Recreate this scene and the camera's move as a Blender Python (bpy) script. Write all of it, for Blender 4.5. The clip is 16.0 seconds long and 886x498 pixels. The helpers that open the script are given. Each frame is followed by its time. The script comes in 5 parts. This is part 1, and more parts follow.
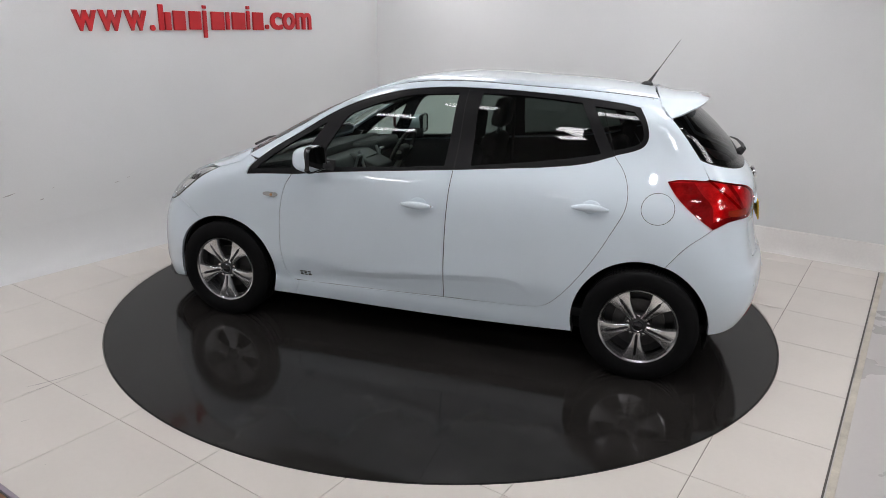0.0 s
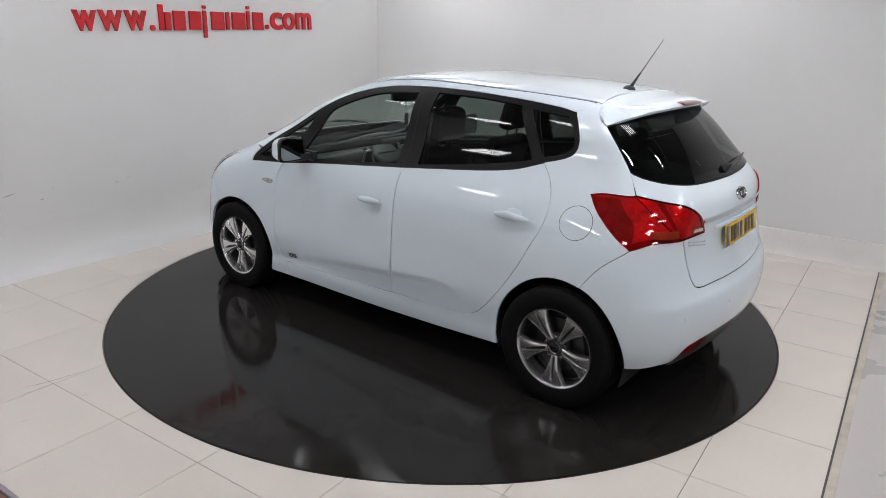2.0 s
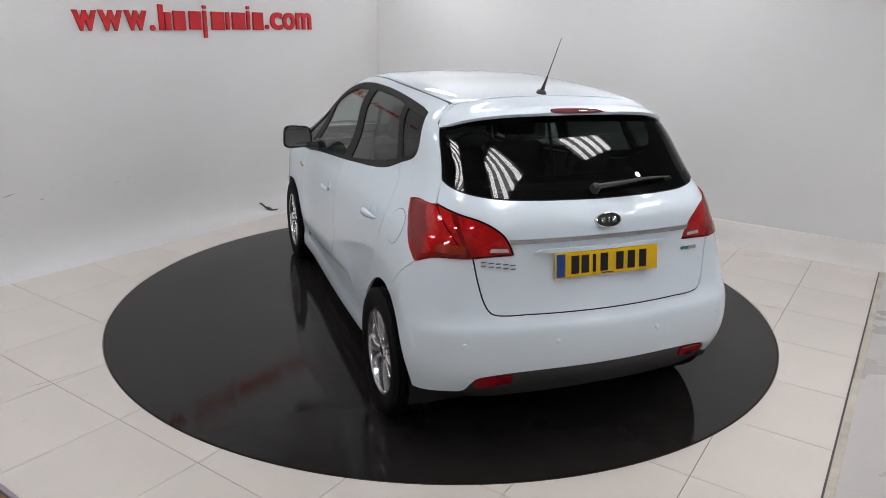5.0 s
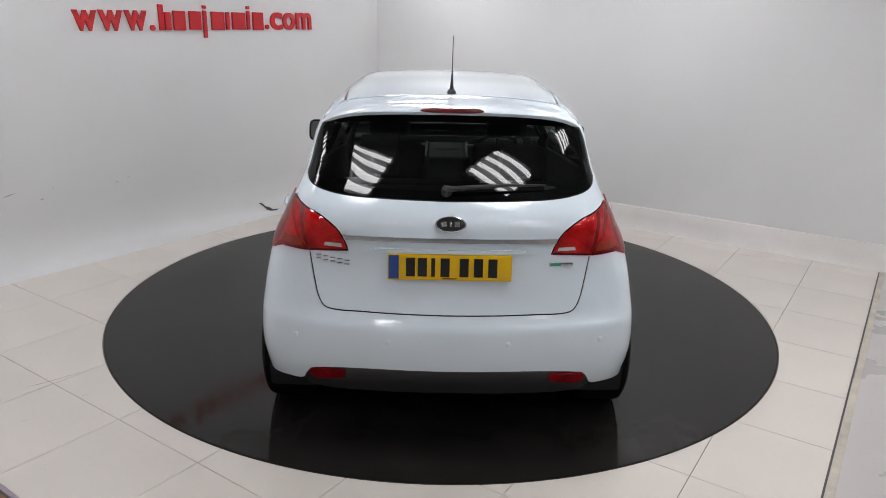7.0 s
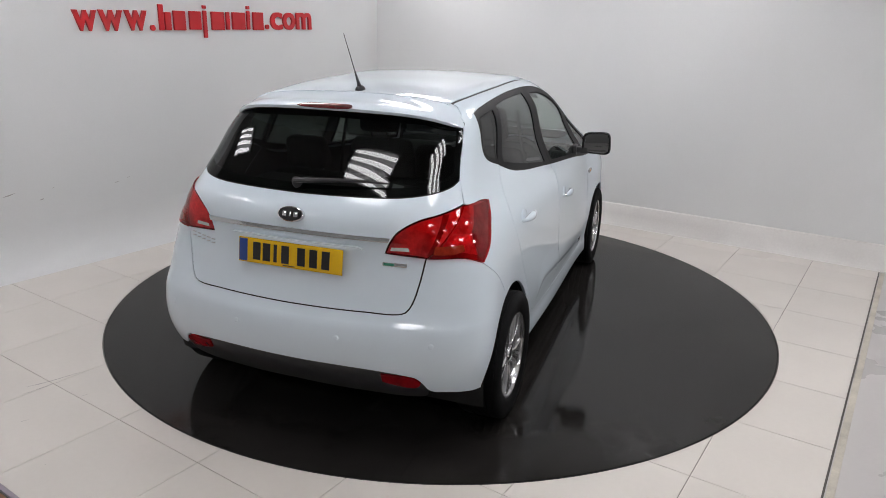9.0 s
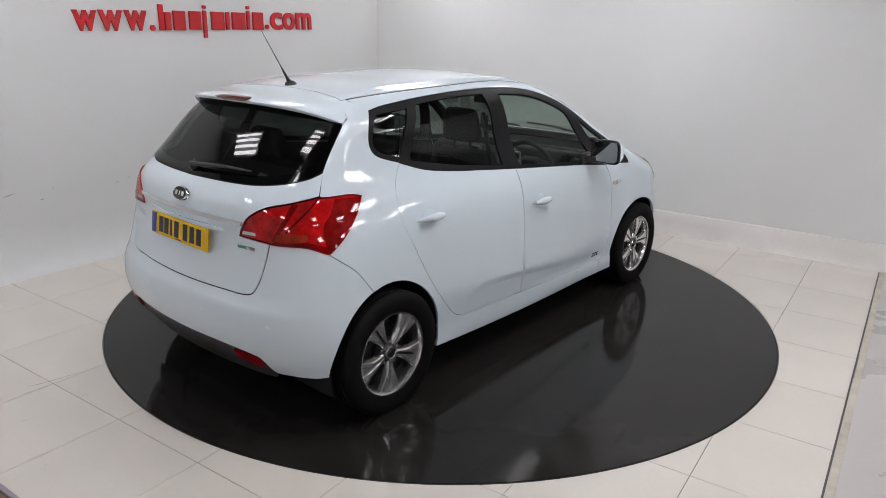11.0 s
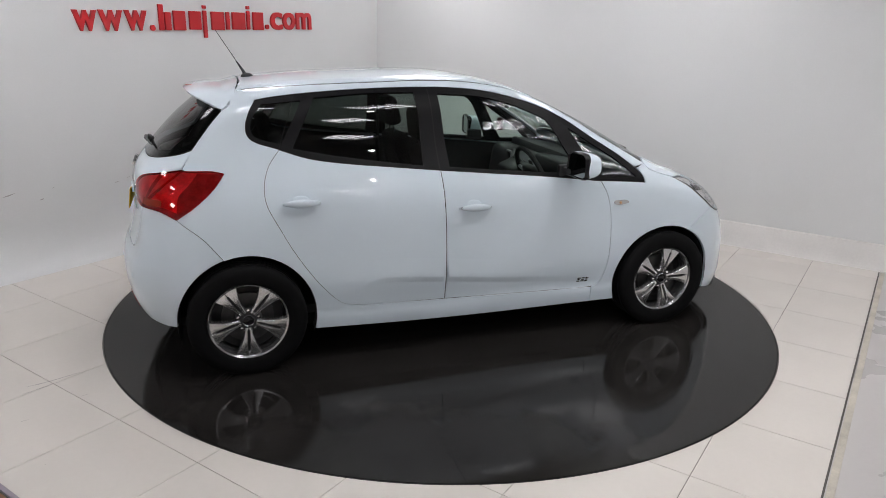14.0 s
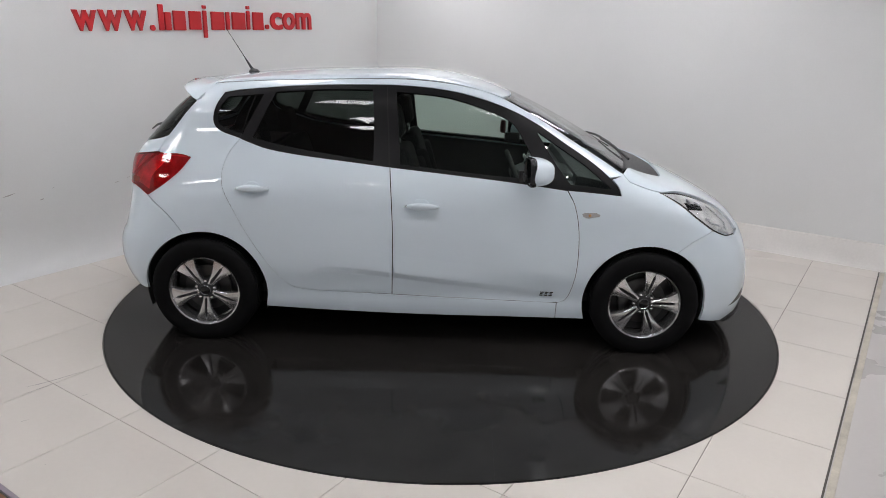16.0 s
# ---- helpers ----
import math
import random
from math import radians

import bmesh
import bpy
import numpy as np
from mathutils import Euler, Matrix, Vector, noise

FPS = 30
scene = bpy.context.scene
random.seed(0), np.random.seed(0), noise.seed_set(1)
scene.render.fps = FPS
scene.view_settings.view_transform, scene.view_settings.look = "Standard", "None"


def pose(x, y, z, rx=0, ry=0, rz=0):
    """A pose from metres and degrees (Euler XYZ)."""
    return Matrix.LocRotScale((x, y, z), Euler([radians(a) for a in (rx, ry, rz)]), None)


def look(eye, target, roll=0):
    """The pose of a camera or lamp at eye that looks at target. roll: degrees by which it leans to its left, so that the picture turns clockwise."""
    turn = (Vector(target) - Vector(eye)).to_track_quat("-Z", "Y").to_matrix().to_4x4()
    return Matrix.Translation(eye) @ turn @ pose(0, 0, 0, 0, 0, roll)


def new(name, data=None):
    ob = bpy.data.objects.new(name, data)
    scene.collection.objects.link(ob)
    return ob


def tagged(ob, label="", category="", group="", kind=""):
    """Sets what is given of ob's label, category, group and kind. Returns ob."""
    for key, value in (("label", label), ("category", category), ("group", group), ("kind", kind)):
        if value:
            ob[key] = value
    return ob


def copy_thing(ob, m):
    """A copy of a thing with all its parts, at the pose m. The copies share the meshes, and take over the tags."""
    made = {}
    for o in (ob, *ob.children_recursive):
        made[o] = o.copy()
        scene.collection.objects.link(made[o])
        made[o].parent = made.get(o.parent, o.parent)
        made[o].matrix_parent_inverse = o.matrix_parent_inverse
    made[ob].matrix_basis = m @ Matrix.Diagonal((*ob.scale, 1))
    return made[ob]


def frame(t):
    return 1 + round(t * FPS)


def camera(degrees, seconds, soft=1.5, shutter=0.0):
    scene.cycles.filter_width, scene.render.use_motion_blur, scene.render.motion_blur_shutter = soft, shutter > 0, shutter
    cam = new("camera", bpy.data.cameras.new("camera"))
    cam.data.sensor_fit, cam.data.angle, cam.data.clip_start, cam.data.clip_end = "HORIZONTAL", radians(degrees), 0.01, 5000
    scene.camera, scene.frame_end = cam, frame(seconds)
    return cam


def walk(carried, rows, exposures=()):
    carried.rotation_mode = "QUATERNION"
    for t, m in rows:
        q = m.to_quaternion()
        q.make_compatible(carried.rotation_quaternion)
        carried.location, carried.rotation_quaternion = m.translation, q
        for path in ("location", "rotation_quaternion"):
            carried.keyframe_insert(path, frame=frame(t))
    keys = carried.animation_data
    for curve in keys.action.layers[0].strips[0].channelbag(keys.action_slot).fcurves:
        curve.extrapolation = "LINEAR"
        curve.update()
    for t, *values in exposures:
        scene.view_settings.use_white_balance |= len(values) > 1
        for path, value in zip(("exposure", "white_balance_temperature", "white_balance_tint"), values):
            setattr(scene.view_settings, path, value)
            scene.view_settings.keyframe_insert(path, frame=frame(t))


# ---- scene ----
import functools

from mathutils import geometry

cam = camera(65.06, 16.0, soft=0.9)
STAND = look((0.102, -4.733, 1.826), (-0.0006, 0.0365, 0.3297), 1.276)
walk(cam, [(0, STAND), (16, STAND)])

TURN = [(0, 163.41), (2, 142.94), (4, 122.47), (6.5, 96.85), (9, 71.13), (11.5, 45.56), (14, 20.1), (16, -0.24)]

# ---- light ----
world = bpy.data.worlds.new("showroom_surround")
world.use_nodes = True
world.node_tree.nodes["Background"].inputs[0].default_value = (0.9, 0.93, 1, 1)
world.node_tree.nodes["Background"].inputs[1].default_value = 0.05
scene.world = world
scene.view_settings.exposure = 0.0
TUBE_POWER = 18.8
BEAM_POWER = 12.0


def spline(px, py):
    """A natural cubic spline through the points, straight beyond its ends."""
    px, py = np.array(px, float), np.array(py, float)
    if px[0] > px[-1]:
        px, py = px[::-1], py[::-1]
    n, h = len(px), np.diff(px)
    a, b = np.eye(n), np.zeros(n)
    for i in range(1, n - 1):
        a[i, i - 1:i + 2] = h[i - 1], 2 * (h[i - 1] + h[i]), h[i]
        b[i] = 6 * ((py[i + 1] - py[i]) / h[i] - (py[i] - py[i - 1]) / h[i - 1])
    m = np.linalg.solve(a, b)

    def at(x):
        x = np.asarray(x, float)
        c = np.clip(x, px[0], px[-1])
        i = np.clip(np.searchsorted(px, c) - 1, 0, n - 2)
        l, r, k = px[i + 1] - c, c - px[i], h[i]
        y = (m[i] * l ** 3 + m[i + 1] * r ** 3) / (6 * k) + (py[i] / k - m[i] * k / 6) * l + (py[i + 1] / k - m[i + 1] * k / 6) * r
        s0 = (py[1] - py[0]) / h[0] - h[0] * m[1] / 6
        s1 = (py[-1] - py[-2]) / h[-1] + h[-1] * m[-2] / 6
        return y + s0 * np.minimum(x - px[0], 0) + s1 * np.maximum(x - px[-1], 0)
    return at


def smax(a, b, k):
    h = np.clip(0.5 + 0.5 * (a - b) / k, 0, 1)
    return b + (a - b) * h + k * h * (1 - h)


# The car's body as one implicit form: x forward, y left, z up.
top_line = spline((2.06, 1.98, 1.8, 1.5, 1.2, 0.85, 0.5, 0.2, -0.2, -0.6, -1.0, -1.3, -1.55, -1.7),
                  (0.5112, 0.6944, 0.8323, 0.9625, 1.0707, 1.2545, 1.4257, 1.5365, 1.5910, 1.5820, 1.5650, 1.5375, 1.4840, 1.4027))
tail_line = spline((0.2, 0.35, 0.5, 0.65, 0.8, 0.95, 1.1, 1.2, 1.35, 1.5, 1.6), (-1.8952, -2.0064, -2.0478, -2.0296, -1.9915, -1.9711, -1.9369, -1.8390, -1.7048, -1.5974, -1.5390))
nose_line = spline((0.15, 0.25, 0.4, 0.55, 0.7, 0.9), (1.9898, 2.0237, 2.0307, 2.0119, 1.9822, 1.9216))
plan_line = spline((2.1, 1.8, 1.5, 1.2, 0.8, 0.3, -0.3, -0.9, -1.3, -1.6, -1.9, -2.1), (0.7089, 0.8024, 0.8658, 0.8781, 0.8549, 0.8492, 0.8550, 0.8504, 0.8507, 0.8596, 0.8434, 0.7975))
tumble_line = spline((0.1, 0.22, 0.32, 0.45, 0.6, 0.75, 0.88, 1.0, 1.1, 1.25, 1.4, 1.5, 1.6), (0.0385, 0.0112, 0.0077, -0.0047, -0.0013, 0.0058, 0.0144, 0.0405, 0.0894, 0.1547, 0.1931, 0.2410, 0.2972))
TUCK, CROWN, BOW = (0.0880, -0.0189), 0.0647, (0.1988, 0.0071, 0.3633, 0.0951)


def form(x, y, z):
    """Below zero inside the body, about the distance in metres near it."""
    y = np.abs(y)
    tuck_rear = np.clip((-x - 0.9) / 0.9, 0, 1) ** 2 * np.clip((z - 0.6) / 0.4, 0, 1) ** 2
    tuck_front = np.clip((x - 0.6) / 0.8, 0, 1) ** 2 * np.clip((z - 0.65) / 0.4, 0, 1) ** 2
    side = y - (plan_line(x) - tumble_line(z) - TUCK[0] * tuck_rear - TUCK[1] * tuck_front)
    top = (z - top_line(x) + CROWN * y ** 2 * (1 + 0.6 * y ** 2)) * 0.9
    tail = (tail_line(z) + BOW[0] * y ** 2 + BOW[1] * y ** 4 - x) * 0.9
    nose = (x - nose_line(z) + BOW[2] * y ** 2 + BOW[3] * y ** 4) * 0.9
    swell = 1 / (1 + np.exp(np.clip((z - 0.645) / 0.013, -40, 40)))
    tail = tail - 0.02 * (swell - 0.5)
    side = side - 0.006 / (1 + np.exp(np.clip((z - 0.297) / 0.006, -40, 40)))
    f = smax(side, top, 0.13)
    f = smax(f, tail, 0.2)
    return smax(f, nose, 0.25)


def cast(o, d, far=1.6):
    """Where rays from inside, at o along d, meet the form."""
    o, d = np.array(o, float), np.array(d, float)
    lo, hi = np.zeros(len(o)), np.full(len(o), far)
    for _ in range(34):
        mid = (lo + hi) / 2
        p = o + d * mid[:, None]
        inside = form(p[:, 0], p[:, 1], p[:, 2]) < 0
        lo, hi = np.where(inside, mid, lo), np.where(inside, hi, mid)
    return o + d * lo[:, None]


def slope(p):
    """The form's outward normals."""
    e, g = 2e-3, []
    for i in range(3):
        q = np.zeros(3)
        q[i] = e
        a, b = p + q, p - q
        g.append(form(a[:, 0], a[:, 1], a[:, 2]) - form(b[:, 0], b[:, 1], b[:, 2]))
    g = np.array(g).T
    return g / np.linalg.norm(g, axis=1)[:, None]


ARC, BAY = 0.75, 1.2  # the girth: a quarter circle round each end and a straight between
END = ARC * math.pi / 2
GIRTH = 2 * END + 2 * BAY


def round_body(uv):
    """Points of the girth (s, z), s from the nose's middle by the left flank to the tail's middle and on, as places on the body."""
    uv = np.array(uv, float)
    s = uv[:, 0]
    a = np.where(s < END, s / ARC, np.where(s < END + 2 * BAY, math.pi / 2, (s - 2 * BAY) / ARC))
    ox = np.where(s < END, BAY, np.where(s < END + 2 * BAY, BAY - (s - END), -BAY))
    o = np.stack((ox, 0 * s, uv[:, 1]), 1)
    return cast(o, np.stack((np.cos(a), np.sin(a), 0 * a), 1))


def girth(p):
    """The girth's s of places on the body."""
    x, y = p[:, 0], p[:, 1]
    e = np.where(x > BAY, np.arctan2(y, x - BAY) * ARC, np.where(x < -BAY, (np.arctan2(y, x + BAY) % (2 * math.pi)) * ARC + 2 * BAY, END + BAY - x))
    return np.stack((e, p[:, 2]), 1)


def flank(xz):
    """(x, z) of the left flank as (s, z)."""
    xz = np.array(xz, float)
    o = np.stack((xz[:, 0], 0 * xz[:, 0], xz[:, 1]), 1)
    return girth(cast(o, np.tile((0.0, 1.0, 0.0), (len(o), 1))))


def stern(yz):
    """(y, z) of the tail as (s, z)."""
    yz = np.array(yz, float)
    o = np.stack((0 * yz[:, 0] - 0.9, yz[:, 0], yz[:, 1]), 1)
    return girth(cast(o, np.tile((-1.0, 0.0, 0.0), (len(o), 1))))


def on_top(xy):
    xy = np.array(xy, float)
    o = np.stack((xy[:, 0], xy[:, 1], 0 * xy[:, 0] + 0.5), 1)
    return cast(o, np.tile((0.0, 0.0, 1.0), (len(o), 1)))

# ---- materials ----
def shade(name, base, rough=0.5, metal=0.0, coat=0.0, vary=0.0, grain=8.0, bump=0.0, fine=120.0, spec=0.5, per_piece=0.0, rough_vary=0.0):
    """A principled material with colour variation at two scales and fine relief."""
    m = bpy.data.materials.new(name)
    m.use_nodes = True
    n, l = m.node_tree.nodes, m.node_tree.links
    b = n["Principled BSDF"]
    b.inputs["Base Color"].default_value = (*base, 1)
    b.inputs["Roughness"].default_value = rough
    b.inputs["Metallic"].default_value = metal
    b.inputs["Coat Weight"].default_value = coat
    b.inputs["Coat Roughness"].default_value = 0.03
    b.inputs["Specular IOR Level"].default_value = spec
    if vary or bump or rough_vary or per_piece:
        tc = n.new("ShaderNodeTexCoord")
        big, small = n.new("ShaderNodeTexNoise"), n.new("ShaderNodeTexNoise")
        big.inputs["Scale"].default_value, small.inputs["Scale"].default_value = grain, fine
        big.inputs["Detail"].default_value = 5
        for t in (big, small):
            l.new(tc.outputs["Object"], t.inputs["Vector"])
        mix = n.new("ShaderNodeMath")
        mix.operation = "MULTIPLY_ADD"
        mix.inputs[1].default_value = 0.4
        l.new(small.outputs["Fac"], mix.inputs[0])
        l.new(big.outputs["Fac"], mix.inputs[2])
        last = mix.outputs[0]
        if per_piece:
            info = n.new("ShaderNodeObjectInfo")
            add = n.new("ShaderNodeMath")
            add.operation = "MULTIPLY_ADD"
            add.inputs[1].default_value = per_piece
            l.new(info.outputs["Random"], add.inputs[0])
            l.new(last, add.inputs[2])
            last = add.outputs[0]
        ramp = n.new("ShaderNodeMapRange")
        ramp.inputs["From Min"].default_value, ramp.inputs["From Max"].default_value = 0.4, 1.0 + per_piece
        ramp.inputs["To Min"].default_value, ramp.inputs["To Max"].default_value = 1 - vary, 1 + vary
        l.new(last, ramp.inputs["Value"])
        tint = n.new("ShaderNodeVectorMath")
        tint.operation = "SCALE"
        tint.inputs[0].default_value = base
        l.new(ramp.outputs[0], tint.inputs["Scale"])
        l.new(tint.outputs[0], b.inputs["Base Color"])
        if rough_vary:
            rr = n.new("ShaderNodeMapRange")
            rr.inputs["From Min"].default_value, rr.inputs["From Max"].default_value = 0.35, 0.7
            rr.inputs["To Min"].default_value, rr.inputs["To Max"].default_value = max(0.0, rough - rough_vary), rough + rough_vary
            l.new(big.outputs["Fac"], rr.inputs["Value"])
            l.new(rr.outputs[0], b.inputs["Roughness"])
        if bump:
            bp = n.new("ShaderNodeBump")
            bp.inputs["Strength"].default_value, bp.inputs["Distance"].default_value = bump, 0.002
            l.new(small.outputs["Fac"], bp.inputs["Height"])
            l.new(bp.outputs[0], b.inputs["Normal"])
    return m


def pane(name, tint, ior=1.5, rise=5.0, facing=1.8):
    """A thin tinted pane: clear through, glossy by Fresnel."""
    m = bpy.data.materials.new(name)
    m.use_nodes = True
    n, l = m.node_tree.nodes, m.node_tree.links
    n.remove(n["Principled BSDF"])
    clear, gloss, mix, fres = n.new("ShaderNodeBsdfTransparent"), n.new("ShaderNodeBsdfGlossy"), n.new("ShaderNodeMixShader"), n.new("ShaderNodeLayerWeight")
    clear.inputs[0].default_value = (*tint, 1)
    gloss.inputs["Roughness"].default_value = 0.0
    power, lift = n.new("ShaderNodeMath"), n.new("ShaderNodeMath")
    power.operation, lift.operation = "POWER", "MULTIPLY_ADD"
    power.inputs[1].default_value = rise
    base = ((ior - 1) / (ior + 1)) ** 2 * facing
    lift.inputs[1].default_value, lift.inputs[2].default_value = 1 - base, base
    l.new(fres.outputs["Facing"], power.inputs[0])
    l.new(power.outputs[0], lift.inputs[0])
    l.new(lift.outputs[0], mix.inputs[0])
    l.new(clear.outputs[0], mix.inputs[1])
    l.new(gloss.outputs[0], mix.inputs[2])
    l.new(mix.outputs[0], n["Material Output"].inputs[0])
    return m


def glow(name, colour, strength):
    m = bpy.data.materials.new(name)
    m.use_nodes = True
    b = m.node_tree.nodes["Principled BSDF"]
    b.inputs["Base Color"].default_value = (*colour, 1)
    b.inputs["Emission Color"].default_value = (*colour, 1)
    b.inputs["Emission Strength"].default_value = strength
    return m


PAINT = shade("white_car_paint", (0.70, 0.79, 0.86), 0.5, coat=1.0, vary=0.012, grain=2.5, fine=300, spec=0.08)
GLOSS_BLACK = shade("gloss_black_trim", (0.012, 0.012, 0.014), 0.18, vary=0.1, grain=6)
SATIN_BLACK = shade("satin_black_plastic", (0.02, 0.02, 0.022), 0.45, vary=0.15, grain=20, bump=0.15, fine=400)
RUBBER = shade("tyre_rubber", (0.006, 0.006, 0.0065), 0.75, spec=0.12, vary=0.2, grain=15, bump=0.2, fine=200)
LINER = shade("arch_liner_felt", (0.008, 0.008, 0.008), 0.9, vary=0.2, grain=30)
CHROME = shade("chrome", (0.75, 0.76, 0.78), 0.08, metal=1.0)
MACHINED = shade("machined_alloy", (0.66, 0.66, 0.67), 0.2, metal=0.93, vary=0.08, grain=12, bump=0.08, fine=260)
DARK_ALLOY = shade("dark_painted_alloy", (0.035, 0.036, 0.038), 0.35, metal=0.5, vary=0.15, grain=14)
TRIM = shade("dark_interior_trim", (0.018, 0.018, 0.02), 0.6, vary=0.15, grain=9, bump=0.2, fine=300)
DASH = shade("dashboard_plastic", (0.035, 0.036, 0.04), 0.5, vary=0.15, grain=9, bump=0.25, fine=350)
CLOTH = shade("black_seat_cloth", (0.009, 0.009, 0.01), 0.9, vary=0.3, grain=25, bump=0.2, fine=220)
HEADLINER = shade("grey_headliner_cloth", (0.22, 0.22, 0.22), 0.9, vary=0.06, grain=10, bump=0.2, fine=400)
SILVER = shade("silver_interior_trim", (0.5, 0.5, 0.52), 0.3, metal=0.8, vary=0.04)
FRAME_BLACK = shade("satin_black_window_frame", (0.006, 0.006, 0.007), 0.5, vary=0.15, grain=10, spec=0.18)
BULB = shade("pale_amber_bulb", (0.5, 0.26, 0.12), 0.3)
GLASS = pane("green_tinted_glass", (0.66, 0.74, 0.7), facing=0.9)
SCREEN = pane("windscreen_glass", (0.66, 0.74, 0.7), rise=2.8, facing=0.9)
PRIVACY = pane("privacy_glass", (0.2, 0.23, 0.215), facing=1.0)
REAR_GLASS = pane("dark_privacy_glass", (0.13, 0.15, 0.14), rise=5.6, facing=0.9)
CLEAR = pane("clear_lens", (0.95, 0.96, 0.97), facing=1.0)
RED_LENS = shade("red_lamp_lens", (0.2, 0.003, 0.007), 0.07, vary=0.55, grain=9, fine=60, spec=0.35)
RED_GLASS = pane("red_lens_glass", (0.82, 0.016, 0.04), rise=5.0)
FACETS = shade("faceted_lamp_reflector", (0.78, 0.77, 0.76), 0.28, metal=0.35, vary=0.45, grain=14, bump=0.9, fine=70)
SMOKED = shade("smoked_red_reflector", (0.32, 0.3, 0.3), 0.3, metal=0.3, vary=0.5, grain=22, bump=0.6, fine=90)
DEEP_RED = shade("deep_red_lamp_lens", (0.12, 0.003, 0.006), 0.1, coat=1.0, vary=0.35, grain=18, fine=60)
AMBER = shade("amber_lamp_lens", (0.27, 0.022, 0.009), 0.1, vary=0.3, grain=20, spec=0.4)
LAMP_BASE = shade("pale_lamp_housing", (0.7, 0.7, 0.7), 0.25, metal=0.3, vary=0.4, grain=12, fine=50)
CLEAR_LAMP = shade("pale_lamp_reflector", (0.7, 0.7, 0.7), 0.15, metal=0.45, vary=0.1, grain=30)
YELLOW = shade("yellow_plate_acrylic", (0.75, 0.46, 0.012), 0.25, vary=0.05, grain=10)
BLUE = shade("blue_plate_band", (0.02, 0.06, 0.24), 0.3)
INK = shade("black_ink", (0.008, 0.008, 0.008), 0.4)
GREEN = shade("green_badge_enamel", (0.03, 0.22, 0.14), 0.3)
MIRROR = shade("mirror_glass", (0.3, 0.31, 0.31), 0.02, metal=1.0)
WALL = shade("white_painted_plaster", (0.715, 0.722, 0.72), 0.55, vary=0.035, grain=0.9, bump=0.1, fine=90, rough_vary=0.1)
COVE = shade("scuffed_white_skirting", (0.76, 0.74, 0.72), 0.4, vary=0.08, grain=2.2, bump=0.1, fine=60, rough_vary=0.12)
TILE = shade("cream_porcelain_tile", (0.70, 0.658, 0.61), 0.2, vary=0.045, grain=1.7, fine=35, per_piece=0.25, rough_vary=0.08)
GROUT = shade("grey_grout", (0.12, 0.11, 0.1), 0.85, vary=0.2, grain=30)
GRIME = shade("yellowed_sealant", (0.52, 0.48, 0.41), 0.6, vary=0.25, grain=6)
STRIP = shade("worn_white_painted_board", (0.5, 0.48, 0.47), 0.35, vary=0.04, grain=2.5, fine=50, rough_vary=0.12)
WOOD = shade("red_brown_laminate", (0.22, 0.085, 0.035), 0.35, vary=0.25, grain=12, fine=90)
DISC = shade("polished_black_granite", (0.0185, 0.017, 0.016), 0.1, vary=0.3, grain=3, fine=150, rough_vary=0.04, spec=0.2)
GAP = shade("black_seal_and_gap_shade", (0.006, 0.006, 0.006), 0.8)
RED_SIGN = shade("red_acrylic_letter", (0.54, 0.014, 0.02), 0.3, vary=0.06, grain=9)
SCUFF = shade("black_scuff", (0.05, 0.045, 0.045), 0.8, vary=0.3, grain=40)
FADED = shade("faint_grey_scuff", (0.42, 0.4, 0.38), 0.7, vary=0.2, grain=40)
DULL = shade("grey_rubber_mark", (0.27, 0.255, 0.24), 0.7, vary=0.3, grain=40)
CEILING = shade("grey_ceiling_tile", (0.33, 0.33, 0.33), 0.9, vary=0.06, grain=3)
UNSEEN_WALL = shade("unseen_grey_wall", (0.3, 0.3, 0.3), 0.7, vary=0.06, grain=2)
STEEL = shade("painted_steel_tray", (0.3, 0.3, 0.3), 0.4, vary=0.05)
TUBE = glow("fluorescent_tube", (0.985, 0.965, 0.99), TUBE_POWER)
SPOT = glow("spot_lamp_face", (1.0, 0.97, 0.92), 160.0)


# ---- mesh helpers ----
def mesh(name, verts, faces, material, parent=None, label="", normals=None, smooth=True, kind=""):
    """One mesh object from vertices and faces."""
    me = bpy.data.meshes.new(name)
    me.from_pydata([tuple(float(c) for c in v) for v in verts], [], faces)
    me.materials.append(material)
    if smooth:
        me.polygons.foreach_set("use_smooth", [True] * len(me.polygons))
    if normals is not None:
        me.normals_split_custom_set_from_vertices([tuple(float(c) for c in v) for v in normals])
    me.update()
    ob = new(name, me)
    ob.parent = parent
    return tagged(ob, label, kind=kind)


def part(name, bm, material, parent, label="", smooth=True):
    me = bpy.data.meshes.new(name)
    bm.to_mesh(me)
    bm.free()
    me.materials.append(material)
    if smooth:
        me.polygons.foreach_set("use_smooth", [True] * len(me.polygons))
        me.set_sharp_from_angle(angle=radians(40))
    ob = new(name, me)
    ob.parent = parent
    return tagged(ob, label)


